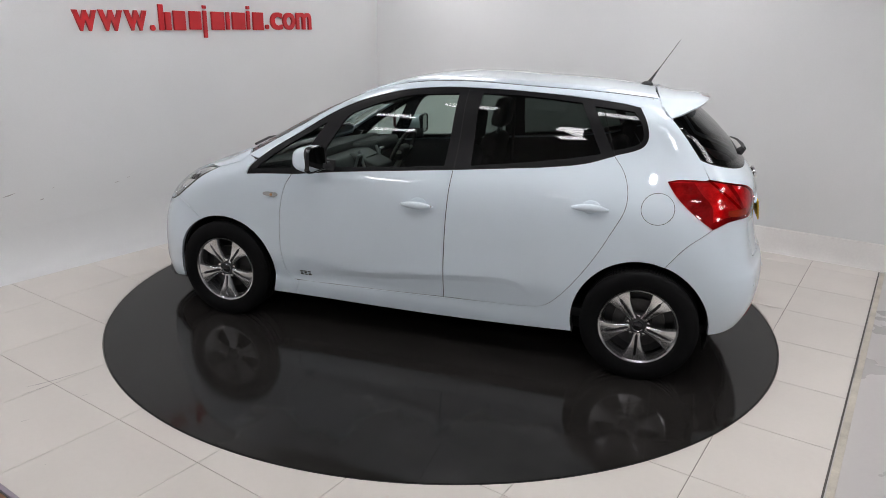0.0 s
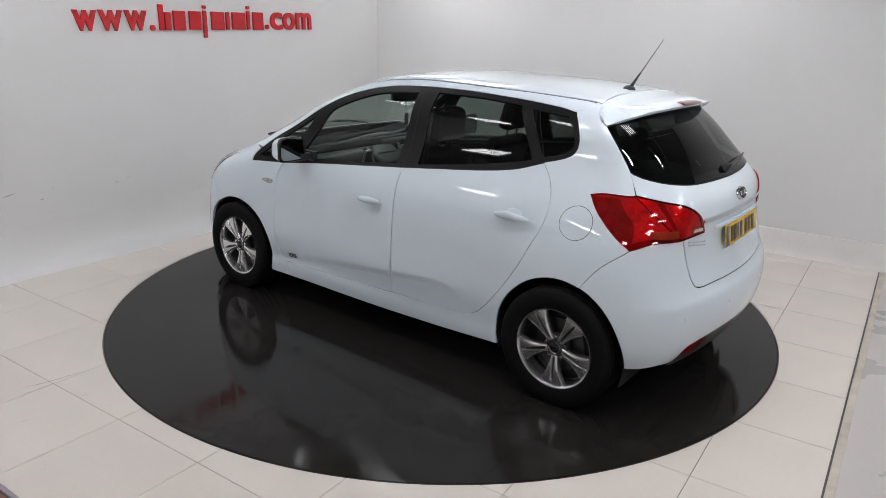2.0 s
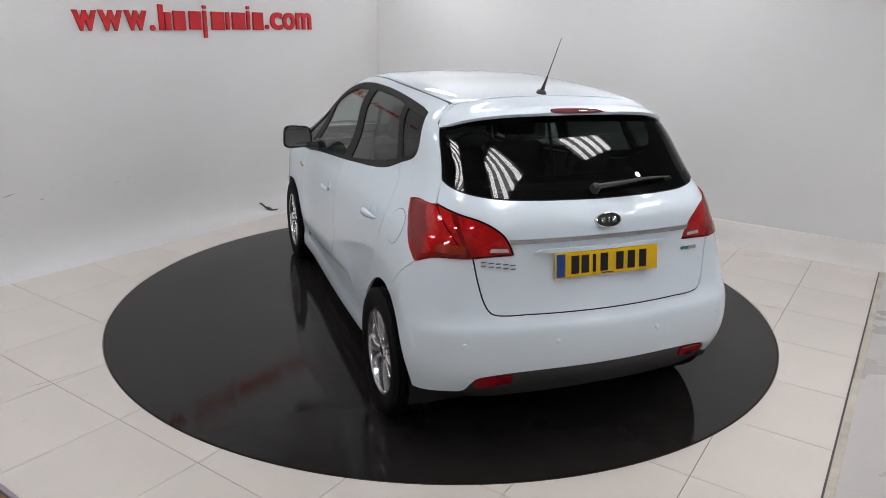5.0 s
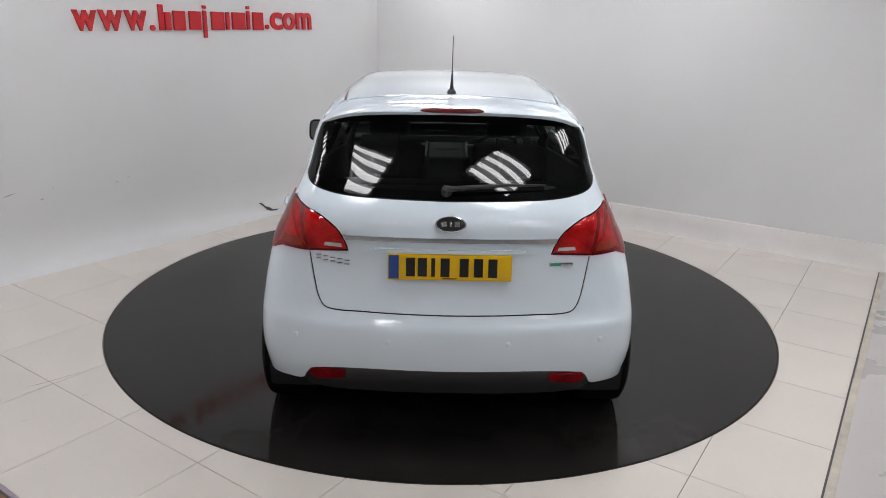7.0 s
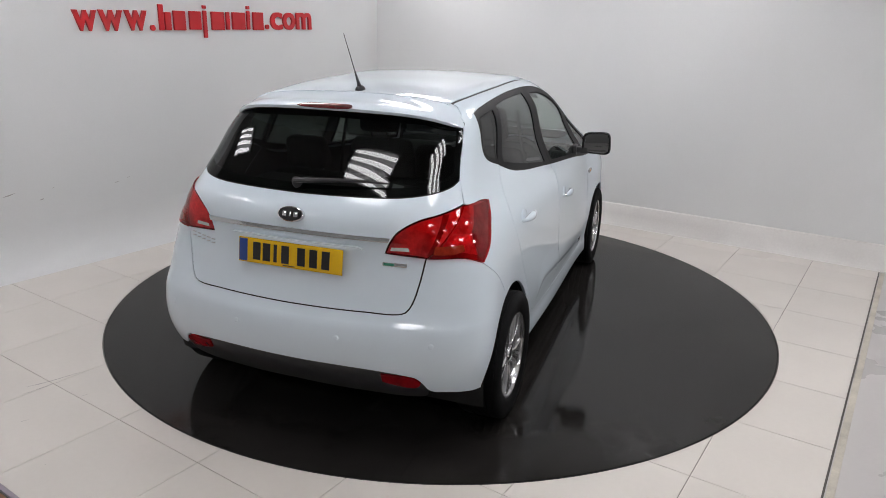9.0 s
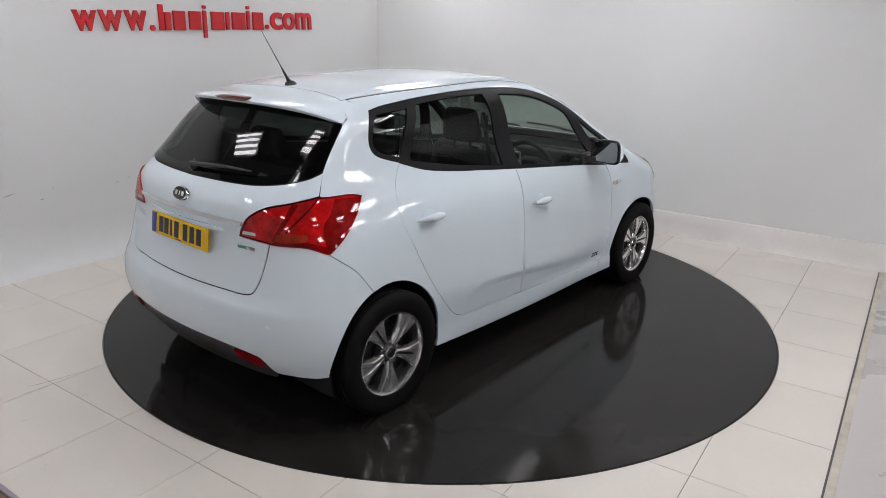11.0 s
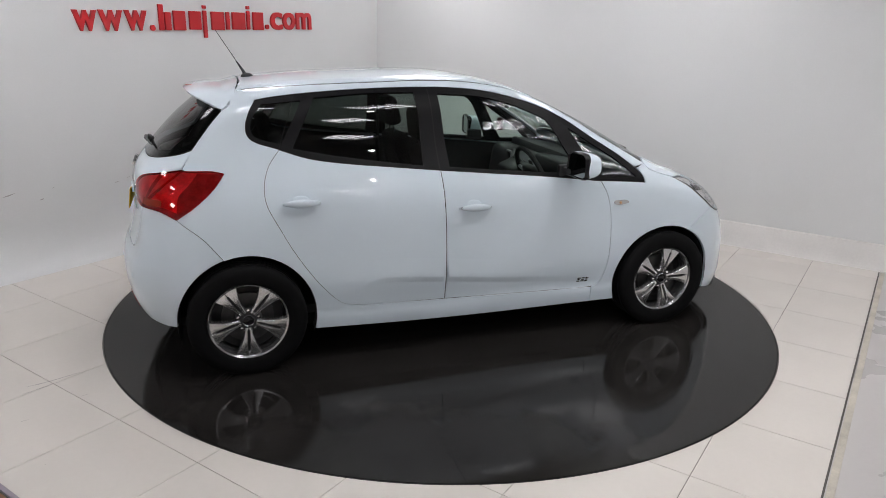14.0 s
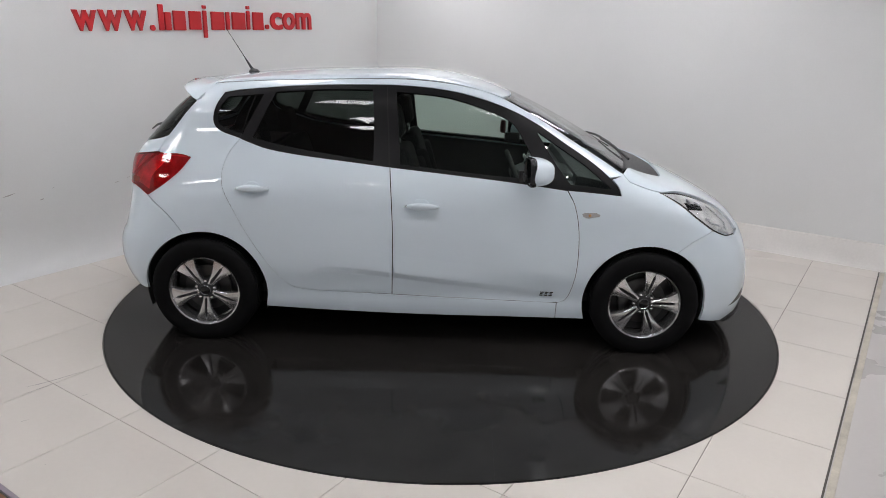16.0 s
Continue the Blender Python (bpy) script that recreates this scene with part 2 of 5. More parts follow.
def box(sx, sy, sz, at=(0, 0, 0), turn=(0, 0, 0), bevel=0.01, segments=2, bm=None, taper=1.0):
    """A bevelled box, its sizes and centre given; taper narrows its top. With bm it is added to that mesh."""
    made = bmesh.new()
    bmesh.ops.create_cube(made, size=1.0)
    for v in made.verts:
        k = taper if v.co.z > 0 else 1.0
        v.co = Vector((v.co.x * sx * k, v.co.y * sy * k, v.co.z * sz))
    if bevel:
        bmesh.ops.bevel(made, geom=list(made.edges), offset=bevel, segments=segments, affect="EDGES", profile=0.6)
    bmesh.ops.transform(made, matrix=pose(*at, *turn), verts=made.verts)
    if bm is None:
        return made
    tmp = bpy.data.meshes.new("piece")
    made.to_mesh(tmp)
    made.free()
    bm.from_mesh(tmp)
    bpy.data.meshes.remove(tmp)
    return bm


def lathe(profile, steps=48, axis="y", closed=False):
    """A solid turned from (radius, offset) pairs about the y axis."""
    bm = bmesh.new()
    rings = []
    for i in range(steps):
        a = 2 * math.pi * i / steps
        rings.append([bm.verts.new((r * math.cos(a), o, r * math.sin(a))) for r, o in profile])
    for i in range(steps):
        p, q = rings[i], rings[(i + 1) % steps]
        for j in range(len(profile) - (0 if closed else 1)):
            k = (j + 1) % len(profile)
            bm.faces.new((p[j], p[k], q[k], q[j]))
    bmesh.ops.remove_doubles(bm, verts=bm.verts, dist=1e-5)
    bmesh.ops.recalc_face_normals(bm, faces=bm.faces)
    return bm


def rod(points, radius, sides=8, bm=None):
    """A round bar along points; radius one number or one for each point."""
    bm = bm or bmesh.new()
    pts = [Vector(p) for p in points]
    rad = radius if isinstance(radius, (list, tuple)) else [radius] * len(pts)
    rings = []
    for i, p in enumerate(pts):
        d = (pts[min(i + 1, len(pts) - 1)] - pts[max(i - 1, 0)]).normalized()
        q = d.to_track_quat("Z", "Y")
        rings.append([bm.verts.new(p + q @ Vector((rad[i] * math.cos(2 * math.pi * k / sides), rad[i] * math.sin(2 * math.pi * k / sides), 0))) for k in range(sides)])
    for a, b in zip(rings, rings[1:]):
        for k in range(sides):
            bm.faces.new((a[k], a[(k + 1) % sides], b[(k + 1) % sides], b[k]))
    bm.faces.new(rings[0][::-1])
    bm.faces.new(rings[-1])
    return bm


def inside(poly, pts):
    """Which pts lie within the closed polygon."""
    x, y = pts[:, 0], pts[:, 1]
    a, b = poly, np.roll(poly, -1, 0)
    hit = np.zeros(len(pts), bool)
    for (x0, y0), (x1, y1) in zip(a, b):
        if y0 != y1:
            hit ^= ((y0 > y) != (y1 > y)) & (x < (x1 - x0) * (y - y0) / (y1 - y0) + x0)
    return hit


def path(ctrl, step=0.012, closed=True):
    """A fine outline through control points (a, b, corner): smooth but at corners."""
    c = [tuple(p) if len(p) > 2 else (*p, 0) for p in ctrl]
    n, out = len(c), []
    for i in range(n if closed else n - 1):
        p1, p2 = c[i], c[(i + 1) % n]
        p0 = c[i - 1] if closed or i else p1
        p3 = c[(i + 2) % n] if closed or i + 2 < n else p2
        p0 = p1 if p1[2] else p0
        p3 = p2 if p2[2] else p3
        a0, a1, a2, a3 = (np.array(p[:2], float) for p in (p0, p1, p2, p3))
        l = np.linalg.norm(a2 - a1)
        t1, t2 = (a2 - a0), (a3 - a1)
        t1 = t1 / max(np.linalg.norm(t1), 1e-9) * l
        t2 = t2 / max(np.linalg.norm(t2), 1e-9) * l
        for t in np.arange(max(1, int(l / step))) / max(1, int(l / step)):
            h = (2 * t ** 3 - 3 * t * t + 1, t ** 3 - 2 * t * t + t, -2 * t ** 3 + 3 * t * t, t ** 3 - t * t)
            out.append(h[0] * a1 + h[1] * t1 + h[2] * a2 + h[3] * t2)
    if not closed:
        out.append(np.array(c[-1][:2], float))
    return np.array(out)


def shrunk(poly, d):
    """The polygon drawn in by d."""
    t = np.roll(poly, -1, 0) - np.roll(poly, 1, 0)
    t /= np.linalg.norm(t, axis=1)[:, None] + 1e-12
    area = np.sum(poly[:, 0] * np.roll(poly[:, 1], -1) - poly[:, 1] * np.roll(poly[:, 0], -1))
    nrm = np.stack((-t[:, 1], t[:, 0]), 1) * (1 if area > 0 else -1)
    return poly + nrm * d


def fill(poly, holes=(), step=0.035):
    """Triangles over a polygon with holes: plane vertices and faces."""
    lo, hi = poly.min(0), poly.max(0)
    gx, gy = np.meshgrid(np.arange(lo[0] + step / 2, hi[0], step), np.arange(lo[1] + step / 2, hi[1], step))
    gx[1::2] += step / 2
    g = np.stack((gx.ravel(), gy.ravel()), 1)
    g = g[inside(poly, g)]
    loops = [poly, *holes]
    for h in holes:
        g = g[~inside(h, g)]
    rim = np.concatenate(loops)
    if len(g):
        near = np.array([np.min(np.sum((rim - p) ** 2, 1)) for p in g])
        g = g[near > (0.45 * step) ** 2]
    verts, edges, k = [], [], 0
    for lp in loops:
        m = len(lp)
        verts += [Vector(p) for p in lp]
        edges += [(k + i, k + (i + 1) % m) for i in range(m)]
        k += m
    verts += [Vector(p) for p in g]
    vo, _, fo, *_ = geometry.delaunay_2d_cdt(verts, edges, [], 0, 1e-6)
    v = np.array([tuple(p) for p in vo])
    c = np.array([v[list(t)].mean(0) for t in fo])
    keep = inside(poly, c)
    for h in holes:
        keep &= ~inside(h, c)
    return v, [tuple(t) for t, k in zip(fo, keep) if k]


LINING = {"v": [], "f": []}


def skin(name, patches, material, parent, label="", depth=0.018, lift=0.0, line=True, gap=0.0027, side=1, step=0.035):
    """A panel of the body: patches (outline, holes, mapper) drawn onto the form, with returned edges; lined within."""
    vs, fs, ns = [], [], []
    for outline, holes, mapper in patches:
        poly = shrunk(outline, gap) if gap else outline
        hs = [shrunk(h, -gap) if gap else h for h in holes]
        v, f = fill(poly, hs, step)
        p = mapper(v)
        nr = slope(p)
        p = p + nr * lift
        a, b, c = (p[[t[i] for t in f]] for i in range(3))
        flip = np.einsum("ij,ij->i", np.cross(b - a, c - a), nr[[t[0] for t in f]]) < 0
        k = len(vs)
        fs += [tuple(k + i for i in (t[::-1] if r else t)) for t, r in zip(f, flip)]
        vs += list(p)
        ns += list(nr)
        if line:
            q, k2 = p - nr * 0.035, len(LINING["v"])
            LINING["v"] += [(x, y * side, z) for x, y, z in q]
            LINING["f"] += [tuple(k2 + i for i in t) for t in f]
        if depth:
            for lp in (poly, *hs):
                e = mapper(lp)
                n2 = slope(e)
                e = e + n2 * lift
                i2 = e - n2 * depth
                k, m = len(vs), len(lp)
                vs += list(e) + list(i2)
                ns += [(0, 0, 0)] * (2 * m)
                fs += [(k + i, k + (i + 1) % m, k + m + (i + 1) % m, k + m + i) for i in range(m)]
    vs = [(x, y * side, z) for x, y, z in vs]
    ns = [(x, y * side, z) for x, y, z in ns]
    if side < 0:
        fs = [t[::-1] for t in fs]
    return mesh(name, vs, fs, material, parent, label, ns)


def W(u, v, z=0.0):
    """A place in the room: u along the lettered wall, v across, turned as the tiles lie."""
    return (u * UX - v * -UY, u * UY - v * UX, z)


UX, UY = math.cos(radians(57.3)), math.sin(radians(57.3))
ROOM = Matrix(((UX, UY, 0, 0), (UY, -UX, 0, 0), (0, 0, 1, 0), (0, 0, 0, 1)))


def slab(name, u0, u1, v0, v1, z0, z1, material, label="", kind="structure", bevel=0.0):
    bm = box(u1 - u0, v1 - v0, z1 - z0, ((u0 + u1) / 2, (v0 + v1) / 2, (z0 + z1) / 2), bevel=bevel)
    bmesh.ops.transform(bm, matrix=ROOM, verts=bm.verts)
    bmesh.ops.reverse_faces(bm, faces=bm.faces)
    ob = part(name, bm, material, None, label, smooth=False)
    return tagged(ob, kind=kind)

# ---- the room ----
BACK, LEFT = 2.68, -2.8
floor = slab("floor", -6.5, 5.0, -3.4, 9.2, -0.2, -0.006, GROUT, "grey grout bed under cream porcelain floor tiles")
wall_left = slab("wall_left", -6.5, BACK + 0.15, LEFT - 0.15, LEFT, -0.006, 3.0, WALL, "white painted showroom wall with scuffs and red letters")
wall_back = slab("wall_back", BACK, BACK + 0.15, LEFT, 9.0, -0.006, 3.0, WALL, "plain white painted showroom wall over pale skirting")
# Two unseen walls, added to close the room; their grey sets fill and reflections.
wall_right = slab("wall_right", -6.5, BACK + 0.15, 9.0, 9.15, -0.006, 3.0, UNSEEN_WALL, "unseen grey wall added to close the room")
wall_behind = slab("wall_behind", -6.65, -6.5, LEFT - 0.15, 9.15, -0.006, 3.0, UNSEEN_WALL, "unseen grey wall added to close the room")
ceiling = slab("ceiling", -6.65, BACK + 0.15, LEFT - 0.15, 9.15, 3.0, 3.1, CEILING, "grey suspended showroom ceiling")


def extruded(name, section, u_or_v, a, b, material, label):
    """A moulding of (across, height) section, run from a to b along the wall."""
    n = 24
    vs, fs = [], []
    for i in range(n + 1):
        s = a + (b - a) * i / n
        wob = 0.006 * noise.noise((s * 1.7, 3.1, 0.0)) + 0.004 * noise.noise((s * 6.1, 1.3, 0.0))
        for j, (c, z) in enumerate(section):
            k = wob * (0.2 if j in (0, len(section) - 1) else 1.0)
            vs.append(W(s, c + k, z) if u_or_v == "u" else W(c - k, s, z))
    m = len(section)
    for i in range(n):
        for j in range(m - 1):
            q = (i * m + j, i * m + j + 1, (i + 1) * m + j + 1, (i + 1) * m + j)
            fs.append(q if u_or_v == "u" else q[::-1])
    ob = mesh(name, vs, fs, material, None, label, kind="structure")
    return ob


cove = [(-2.60, -0.004), (-2.615, 0.006), (-2.655, 0.02), (-2.70, 0.05), (-2.745, 0.105), (-2.775, 0.18), (-2.79, 0.25), (-2.797, 0.31), (-2.801, 0.37)]
extruded("baseboard_1", cove, "u", -6.4, BACK, WALL, "scuffed white coved skirting curving up into the wall")
skirt = [(2.62, -0.004), (2.632, 0.01), (2.652, 0.12), (2.662, 0.205), (2.668, 0.216), (2.685, 0.218)]
extruded("baseboard_2", skirt, "v", -2.76, 9.0, COVE, "pale sloping skirting board, grimy along its foot")

# The floor's edges: a raised board and a wooden floor beyond the tiles.
slab("floor_strip", -6.4, 2.6, 2.602, 9.0, -0.006, 0.012, STRIP, "worn white board laid beside the tiles", bevel=0.003)
slab("trim", -2.925, 2.58, 2.5955, 2.601, -0.006, 0.003, GROUT, "dark gap strip along the tile edge")
slab("trim_sealant", -6.4, 2.55, 2.607, 2.64, 0.008, 0.0145, GRIME, "yellowed sealant bead along the board", bevel=0.002)
slab("trim_threshold", -2.935, -2.915, -2.6, 2.59, -0.006, 0.006, shade("dull_threshold_strip", (0.3, 0.26, 0.3), 0.4, metal=0.5), "dull metal threshold strip between tiles and wood", bevel=0.002)
for i in range(3):
    slab("wood_floor" if i == 0 else "wood_floor_plank", -2.94 - 0.19 * (i + 1), -2.943 - 0.19 * i, -2.6, 2.59, -0.006, 0.001, WOOD, "red-brown laminate floor board")
# Unseen floor behind the camera's view, added pale so it bounces light upward.
slab("floor_beyond", -6.4, -3.52, -2.6, 2.59, -0.006, 0.001, TILE, "unseen cream floor past the wooden boards, added to bounce light")


# ---- the lights ----
def hung(u, v):
    return Matrix.Translation(W(u, v, 2.99)) @ pose(0, 0, 0, 0, 0, 57.3)


def ceiling_light(u, v):
    root = new("ceiling_light")
    root.matrix_world = hung(u, v)
    tray = bmesh.new()
    box(0.6, 0.6, 0.02, (0, 0, 0.0), bevel=0.004, bm=tray)
    for a in (-0.29, 0.29):
        box(0.02, 0.6, 0.045, (a, 0, -0.0125), bevel=0.004, bm=tray)
        box(0.56, 0.02, 0.045, (0, a, -0.0125), bevel=0.004, bm=tray)
    part("tray", tray, STEEL, root, "grey steel light tray", smooth=False)
    for k in range(4):
        part("tube", box(0.066, 0.55, 0.04, (-0.21 + 0.14 * k, 0, -0.055), bevel=0.018, segments=3), TUBE, root, "lit fluorescent tube in its reflector")
    return tagged(root, "square ceiling light with four lit fluorescent tubes, some copies added as fill", "ceiling light", "ceiling lights")


first = ceiling_light(-2.05, 0.3)
# Some positions follow reflections in the glass; the others are added for brightness.
for u, v in ((-1.45, 1.72), (-0.12, 2.04), (0.2, 3.7), (-3.0, 3.85), (-0.4, 4.6), (0.95, -0.6), (-0.6, -1.2), (1.9, -1.7), (-2.1, -1.9), (-3.8, -1.8), (-5.3, -0.6), (1.7, 0.9), (1.8, 5.2), (-5.2, 2.0), (-1.43, 6.1), (-4.0, 6.3)):
    copy_thing(first, hung(u, v))
first.matrix_world = hung(-2.25, 0.36)


def spot_lamp(u, v, z=2.75):
    root = new("spot_lamp")
    root.location = W(u, v, 3.0)
    can = lathe([(0.0, 0.0), (0.045, 0.0), (0.05, -0.03), (0.055, -0.2), (0.05, -0.21), (0.042, -0.2)], 24)
    bmesh.ops.rotate(can, verts=can.verts, cent=(0, 0, 0), matrix=Matrix.Rotation(radians(90), 3, "X"))
    part("housing", can, STEEL, root, "grey cylindrical lamp housing")
    face = lathe([(0.0, -0.198), (0.034, -0.198)], 24)
    bmesh.ops.rotate(face, verts=face.verts, cent=(0, 0, 0), matrix=Matrix.Rotation(radians(90), 3, "X"))
    part("lamp_face", face, SPOT, root, "bright lamp face")
    beam = new("beam", bpy.data.lights.new("beam", "SPOT"))
    beam.data.energy, beam.data.spot_size, beam.data.spot_blend, beam.data.shadow_soft_size, beam.data.color = BEAM_POWER, radians(125), 1.0, 0.034, (1.0, 0.97, 0.95)
    beam.parent = root
    beam.location = (0, 0, -0.215)
    return tagged(root, "small round spot lamp hung under the ceiling", "spot lamp", "ceiling spot lamps")


# This lamp is added to sharpen the mirror's shadow; its copies follow reflected dots.
shadow_spot = spot_lamp(-0.05, 1.6)
for u, v in ((0.23, 2.83), (-1.87, 2.26), (0.09, 5.05)):
    copy_thing(shadow_spot, Matrix.Translation(W(u, v, 3.0)))


# ---- the red letters ----
sign = new("wall_sign")
sign.location = W(0.3, LEFT, 1.85)


def glyph(text, u0, u1, z0, z1):
    """A raised letter in its box on the wall."""
    cu = bpy.data.curves.new("letter", "FONT")
    cu.body, cu.extrude, cu.offset, cu.resolution_u = text, 0.05, 0.022, 6
    tmp = bpy.data.objects.new("letter", cu)
    scene.collection.objects.link(tmp)
    me = bpy.data.meshes.new_from_object(tmp.evaluated_get(bpy.context.evaluated_depsgraph_get()))
    bpy.data.objects.remove(tmp)
    c = np.array([v.co for v in me.vertices])
    lo, hi = c.min(0), c.max(0)
    for v in me.vertices:
        a, b, d = (v.co[i] - lo[i] for i in range(3))
        u, z = u0 + (u1 - u0) * a / (hi[0] - lo[0]), z0 + (z1 - z0) * b / (hi[1] - lo[1])
        v.co = Vector(W(u, LEFT + 0.002 + 0.022 * d / (hi[2] - lo[2]), z)) - sign.location
    me.materials.append(RED_SIGN)
    me.flip_normals()
    ob = new("letter", me)
    ob.parent = sign
    return ob


def name_bar(u0, u1, z0, z1):
    bm = box(u1 - u0, 0.022, z1 - z0, ((u0 + u1) / 2, LEFT + 0.013, (z0 + z1) / 2), bevel=0.006)
    bmesh.ops.transform(bm, matrix=Matrix.Translation(-sign.location) @ ROOM, verts=bm.verts)
    bmesh.ops.reverse_faces(bm, faces=bm.faces)
    return part("bar", bm, RED_SIGN, sign, "", smooth=False)


for text, u0, u1, z0, z1 in (("w", -0.941, -0.752, 1.767, 1.923), ("w", -0.734, -0.535, 1.770, 1.930), ("w", -0.515, -0.318, 1.776, 1.935), (".", -0.291, -0.248, 1.777, 1.824),
                             (".", 0.960, 1.002, 1.806, 1.851), ("c", 1.027, 1.180, 1.802, 1.967), ("o", 1.190, 1.351, 1.805, 1.969), ("m", 1.370, 1.581, 1.811, 1.975)):
    glyph(text, u0, u1, z0, z1)
for u0, u1, z0, z1 in ((-0.205, -0.16, 1.781, 1.991), (-0.15, -0.09, 1.783, 1.93), (-0.065, 0.055, 1.784, 1.945), (0.095, 0.215, 1.791, 1.947), (0.24, 0.277, 1.723, 1.955), (0.24, 0.277, 1.97, 1.999), (0.328, 0.468, 1.791, 1.950),
                       (0.49, 0.53, 1.796, 1.952), (0.562, 0.712, 1.798, 1.952), (0.733, 0.769, 1.80, 1.968), (0.733, 0.769, 1.982, 2.012), (0.806, 0.933, 1.797, 1.960)):
    name_bar(u0, u1, z0, z1)
tagged(sign, "raised red letters and bars of a web address on the wall", "sign")


# ---- scuffs on the wall ----
def scuff(name, pts, width, material, label, on="wall"):
    """A thin ragged mark along points (u, z) of the lettered wall or (u, v) of the floor."""
    vs, fs = [], []
    for i, (a, b) in enumerate(pts):
        w = width * (0.35 + abs(noise.noise((a * 30, b * 30, 0.5)))) * (0.3 if i in (0, len(pts) - 1) else 1)
        vs += [W(a, LEFT + 0.003, b - w), W(a, LEFT + 0.003, b + w)] if on == "wall" else [W(a - w * 0.7, b - w * 0.7, 0.0012), W(a + w * 0.7, b + w * 0.7, 0.0012)]
    fs = [(2 * i, 2 * i + 1, 2 * i + 3, 2 * i + 2) for i in range(len(pts) - 1)]
    return mesh(name, vs, fs, material, None, label, smooth=False, kind="structure")


for pts, w in ((((-1.633, 0.594), (-1.59, 0.6), (-1.54, 0.612)), 0.006), (((-1.375, 0.528), (-1.355, 0.531), (-1.34, 0.538)), 0.005), (((-0.76, 0.566), (-0.745, 0.567), (-0.72, 0.57)), 0.006),
               (((-0.645, 0.59), (-0.63, 0.592), (-0.62, 0.595)), 0.005), (((-1.27, 0.604), (-1.262, 0.606), (-1.255, 0.605)), 0.006)):
    scuff("wall_scuff", pts, w, FADED, "faint grey scuff on the white wall")
hole = mesh("wall_damage", [W(u, v, z) for u, v, z in ((0.70, -2.735, 0.125), (0.735, -2.73, 0.12), (0.76, -2.70, 0.085), (0.80, -2.69, 0.07), (0.83, -2.675, 0.045), (0.90, -2.66, 0.04), (0.86, -2.655, 0.03),
                                                     (0.80, -2.665, 0.035), (0.76, -2.68, 0.05), (0.74, -2.70, 0.08))], [tuple(range(10))], SCUFF, None, "dark chipped hole at the wall's foot", smooth=False, kind="structure")
for pts, w in ((((-2.45, -0.965), (-2.4, -0.945), (-2.34, -0.927), (-2.25, -0.91), (-2.15, -0.886)), 0.006), (((-2.5, -0.9), (-2.4, -0.89), (-2.28, -0.885)), 0.004), (((-2.33, -0.645), (-2.3, -0.64)), 0.008),
               (((-2.63, -0.64), (-2.6, -0.63)), 0.008), (((-2.745, -0.207), (-2.735, -0.203)), 0.007)):
    scuff("floor_scuff", pts, w, DULL, "faint grey scuff on the floor tiles", "floor")

# ---- the turntable ----
turntable = new("turntable")
RIM = 2.231
ring = [(RIM * math.cos(a), RIM * math.sin(a)) for a in np.linspace(0, 2 * math.pi, 181)[:-1]]
n = len(ring)
mesh("deck_bed", [(x, y, z) for z in (-0.0055, -0.0025) for x, y in ring], [tuple(range(n, 2 * n))] + [(i, (i + 1) % n, n + (i + 1) % n, n + i) for i in range(n)], GAP, turntable, "black bed under the granite", smooth=False)
tagged(turntable, "round polished black granite turntable set flush in the tiles", "turntable")


def deck_pieces():
    """The deck's granite slabs, cut to the circle, with hairline joints."""
    circle = np.array(ring) * (RIM - 0.004) / RIM
    lines = (-2.4, -1.5, -0.6, 0.3, 1.2, 2.4)
    for x0, x1 in zip(lines, lines[1:]):
        for y0, y1 in zip(lines, lines[1:]):
            g = 0.0003
            sq = np.array([(x0 + g, y0 + g), (x1 - g, y0 + g), (x1 - g, y1 - g), (x0 + g, y1 - g)])
            cut = clip_round(sq, RIM - 0.004, keep_in=True)
            if len(cut) > 2:
                m = len(cut)
                mesh("granite_slab", [(x, y, z) for z in (0.0, -0.0025) for x, y in cut], [tuple(range(m))] + [(i, m + i, m + (i + 1) % m, (i + 1) % m) for i in range(m)], DISC, turntable, smooth=False)


def clip_round(poly, r, keep_in):
    """A convex polygon cut by the circle of radius r about the middle: what lies within, or an outline of what lies without."""
    fine = []
    for a, b in zip(poly, np.roll(poly, -1, 0)):
        k = max(2, int(np.linalg.norm(b - a) / 0.01))
        fine += [a + (b - a) * i / k for i in range(k)]
    fine = np.array(fine)
    d = np.linalg.norm(fine, axis=1)
    keep = d <= r if keep_in else d >= r
    if keep.all():
        return poly
    if not keep.any():
        return []
    i0 = next(i for i in range(len(fine)) if keep[i] and not keep[i - 1])
    run = [fine[(i0 + i) % len(fine)] for i in range(len(fine))]
    kept, arcs, out = [keep[(i0 + i) % len(fine)] for i in range(len(fine))], [], []
    i = 0
    while i < len(run):
        if kept[i]:
            out.append(run[i])
            i += 1
            continue
        j = i
        while j < len(run) and not kept[j]:
            j += 1
        p, q = run[i - 1], run[j % len(run)]
        a, b = math.atan2(p[1], p[0]), math.atan2(q[1], q[0])
        b += 2 * math.pi * round((a - b) / (2 * math.pi))
        k = max(2, int(abs(b - a) * r / 0.03))
        out += [np.array((r * math.cos(a + (b - a) * s / k), r * math.sin(a + (b - a) * s / k))) for s in range(k + 1)]
        i = j
    return np.array(out)


# ---- the car ----
car = new("car")
tagged(car, "white five-door compact hatchback with tinted rear glass on the turntable", "car")


@functools.lru_cache(None)
def f(x, z, c=0):
    return (*flank([(x, z)])[0], c)


@functools.lru_cache(None)
def r(y, z, c=0):
    return (*stern([(y, z)])[0], c)


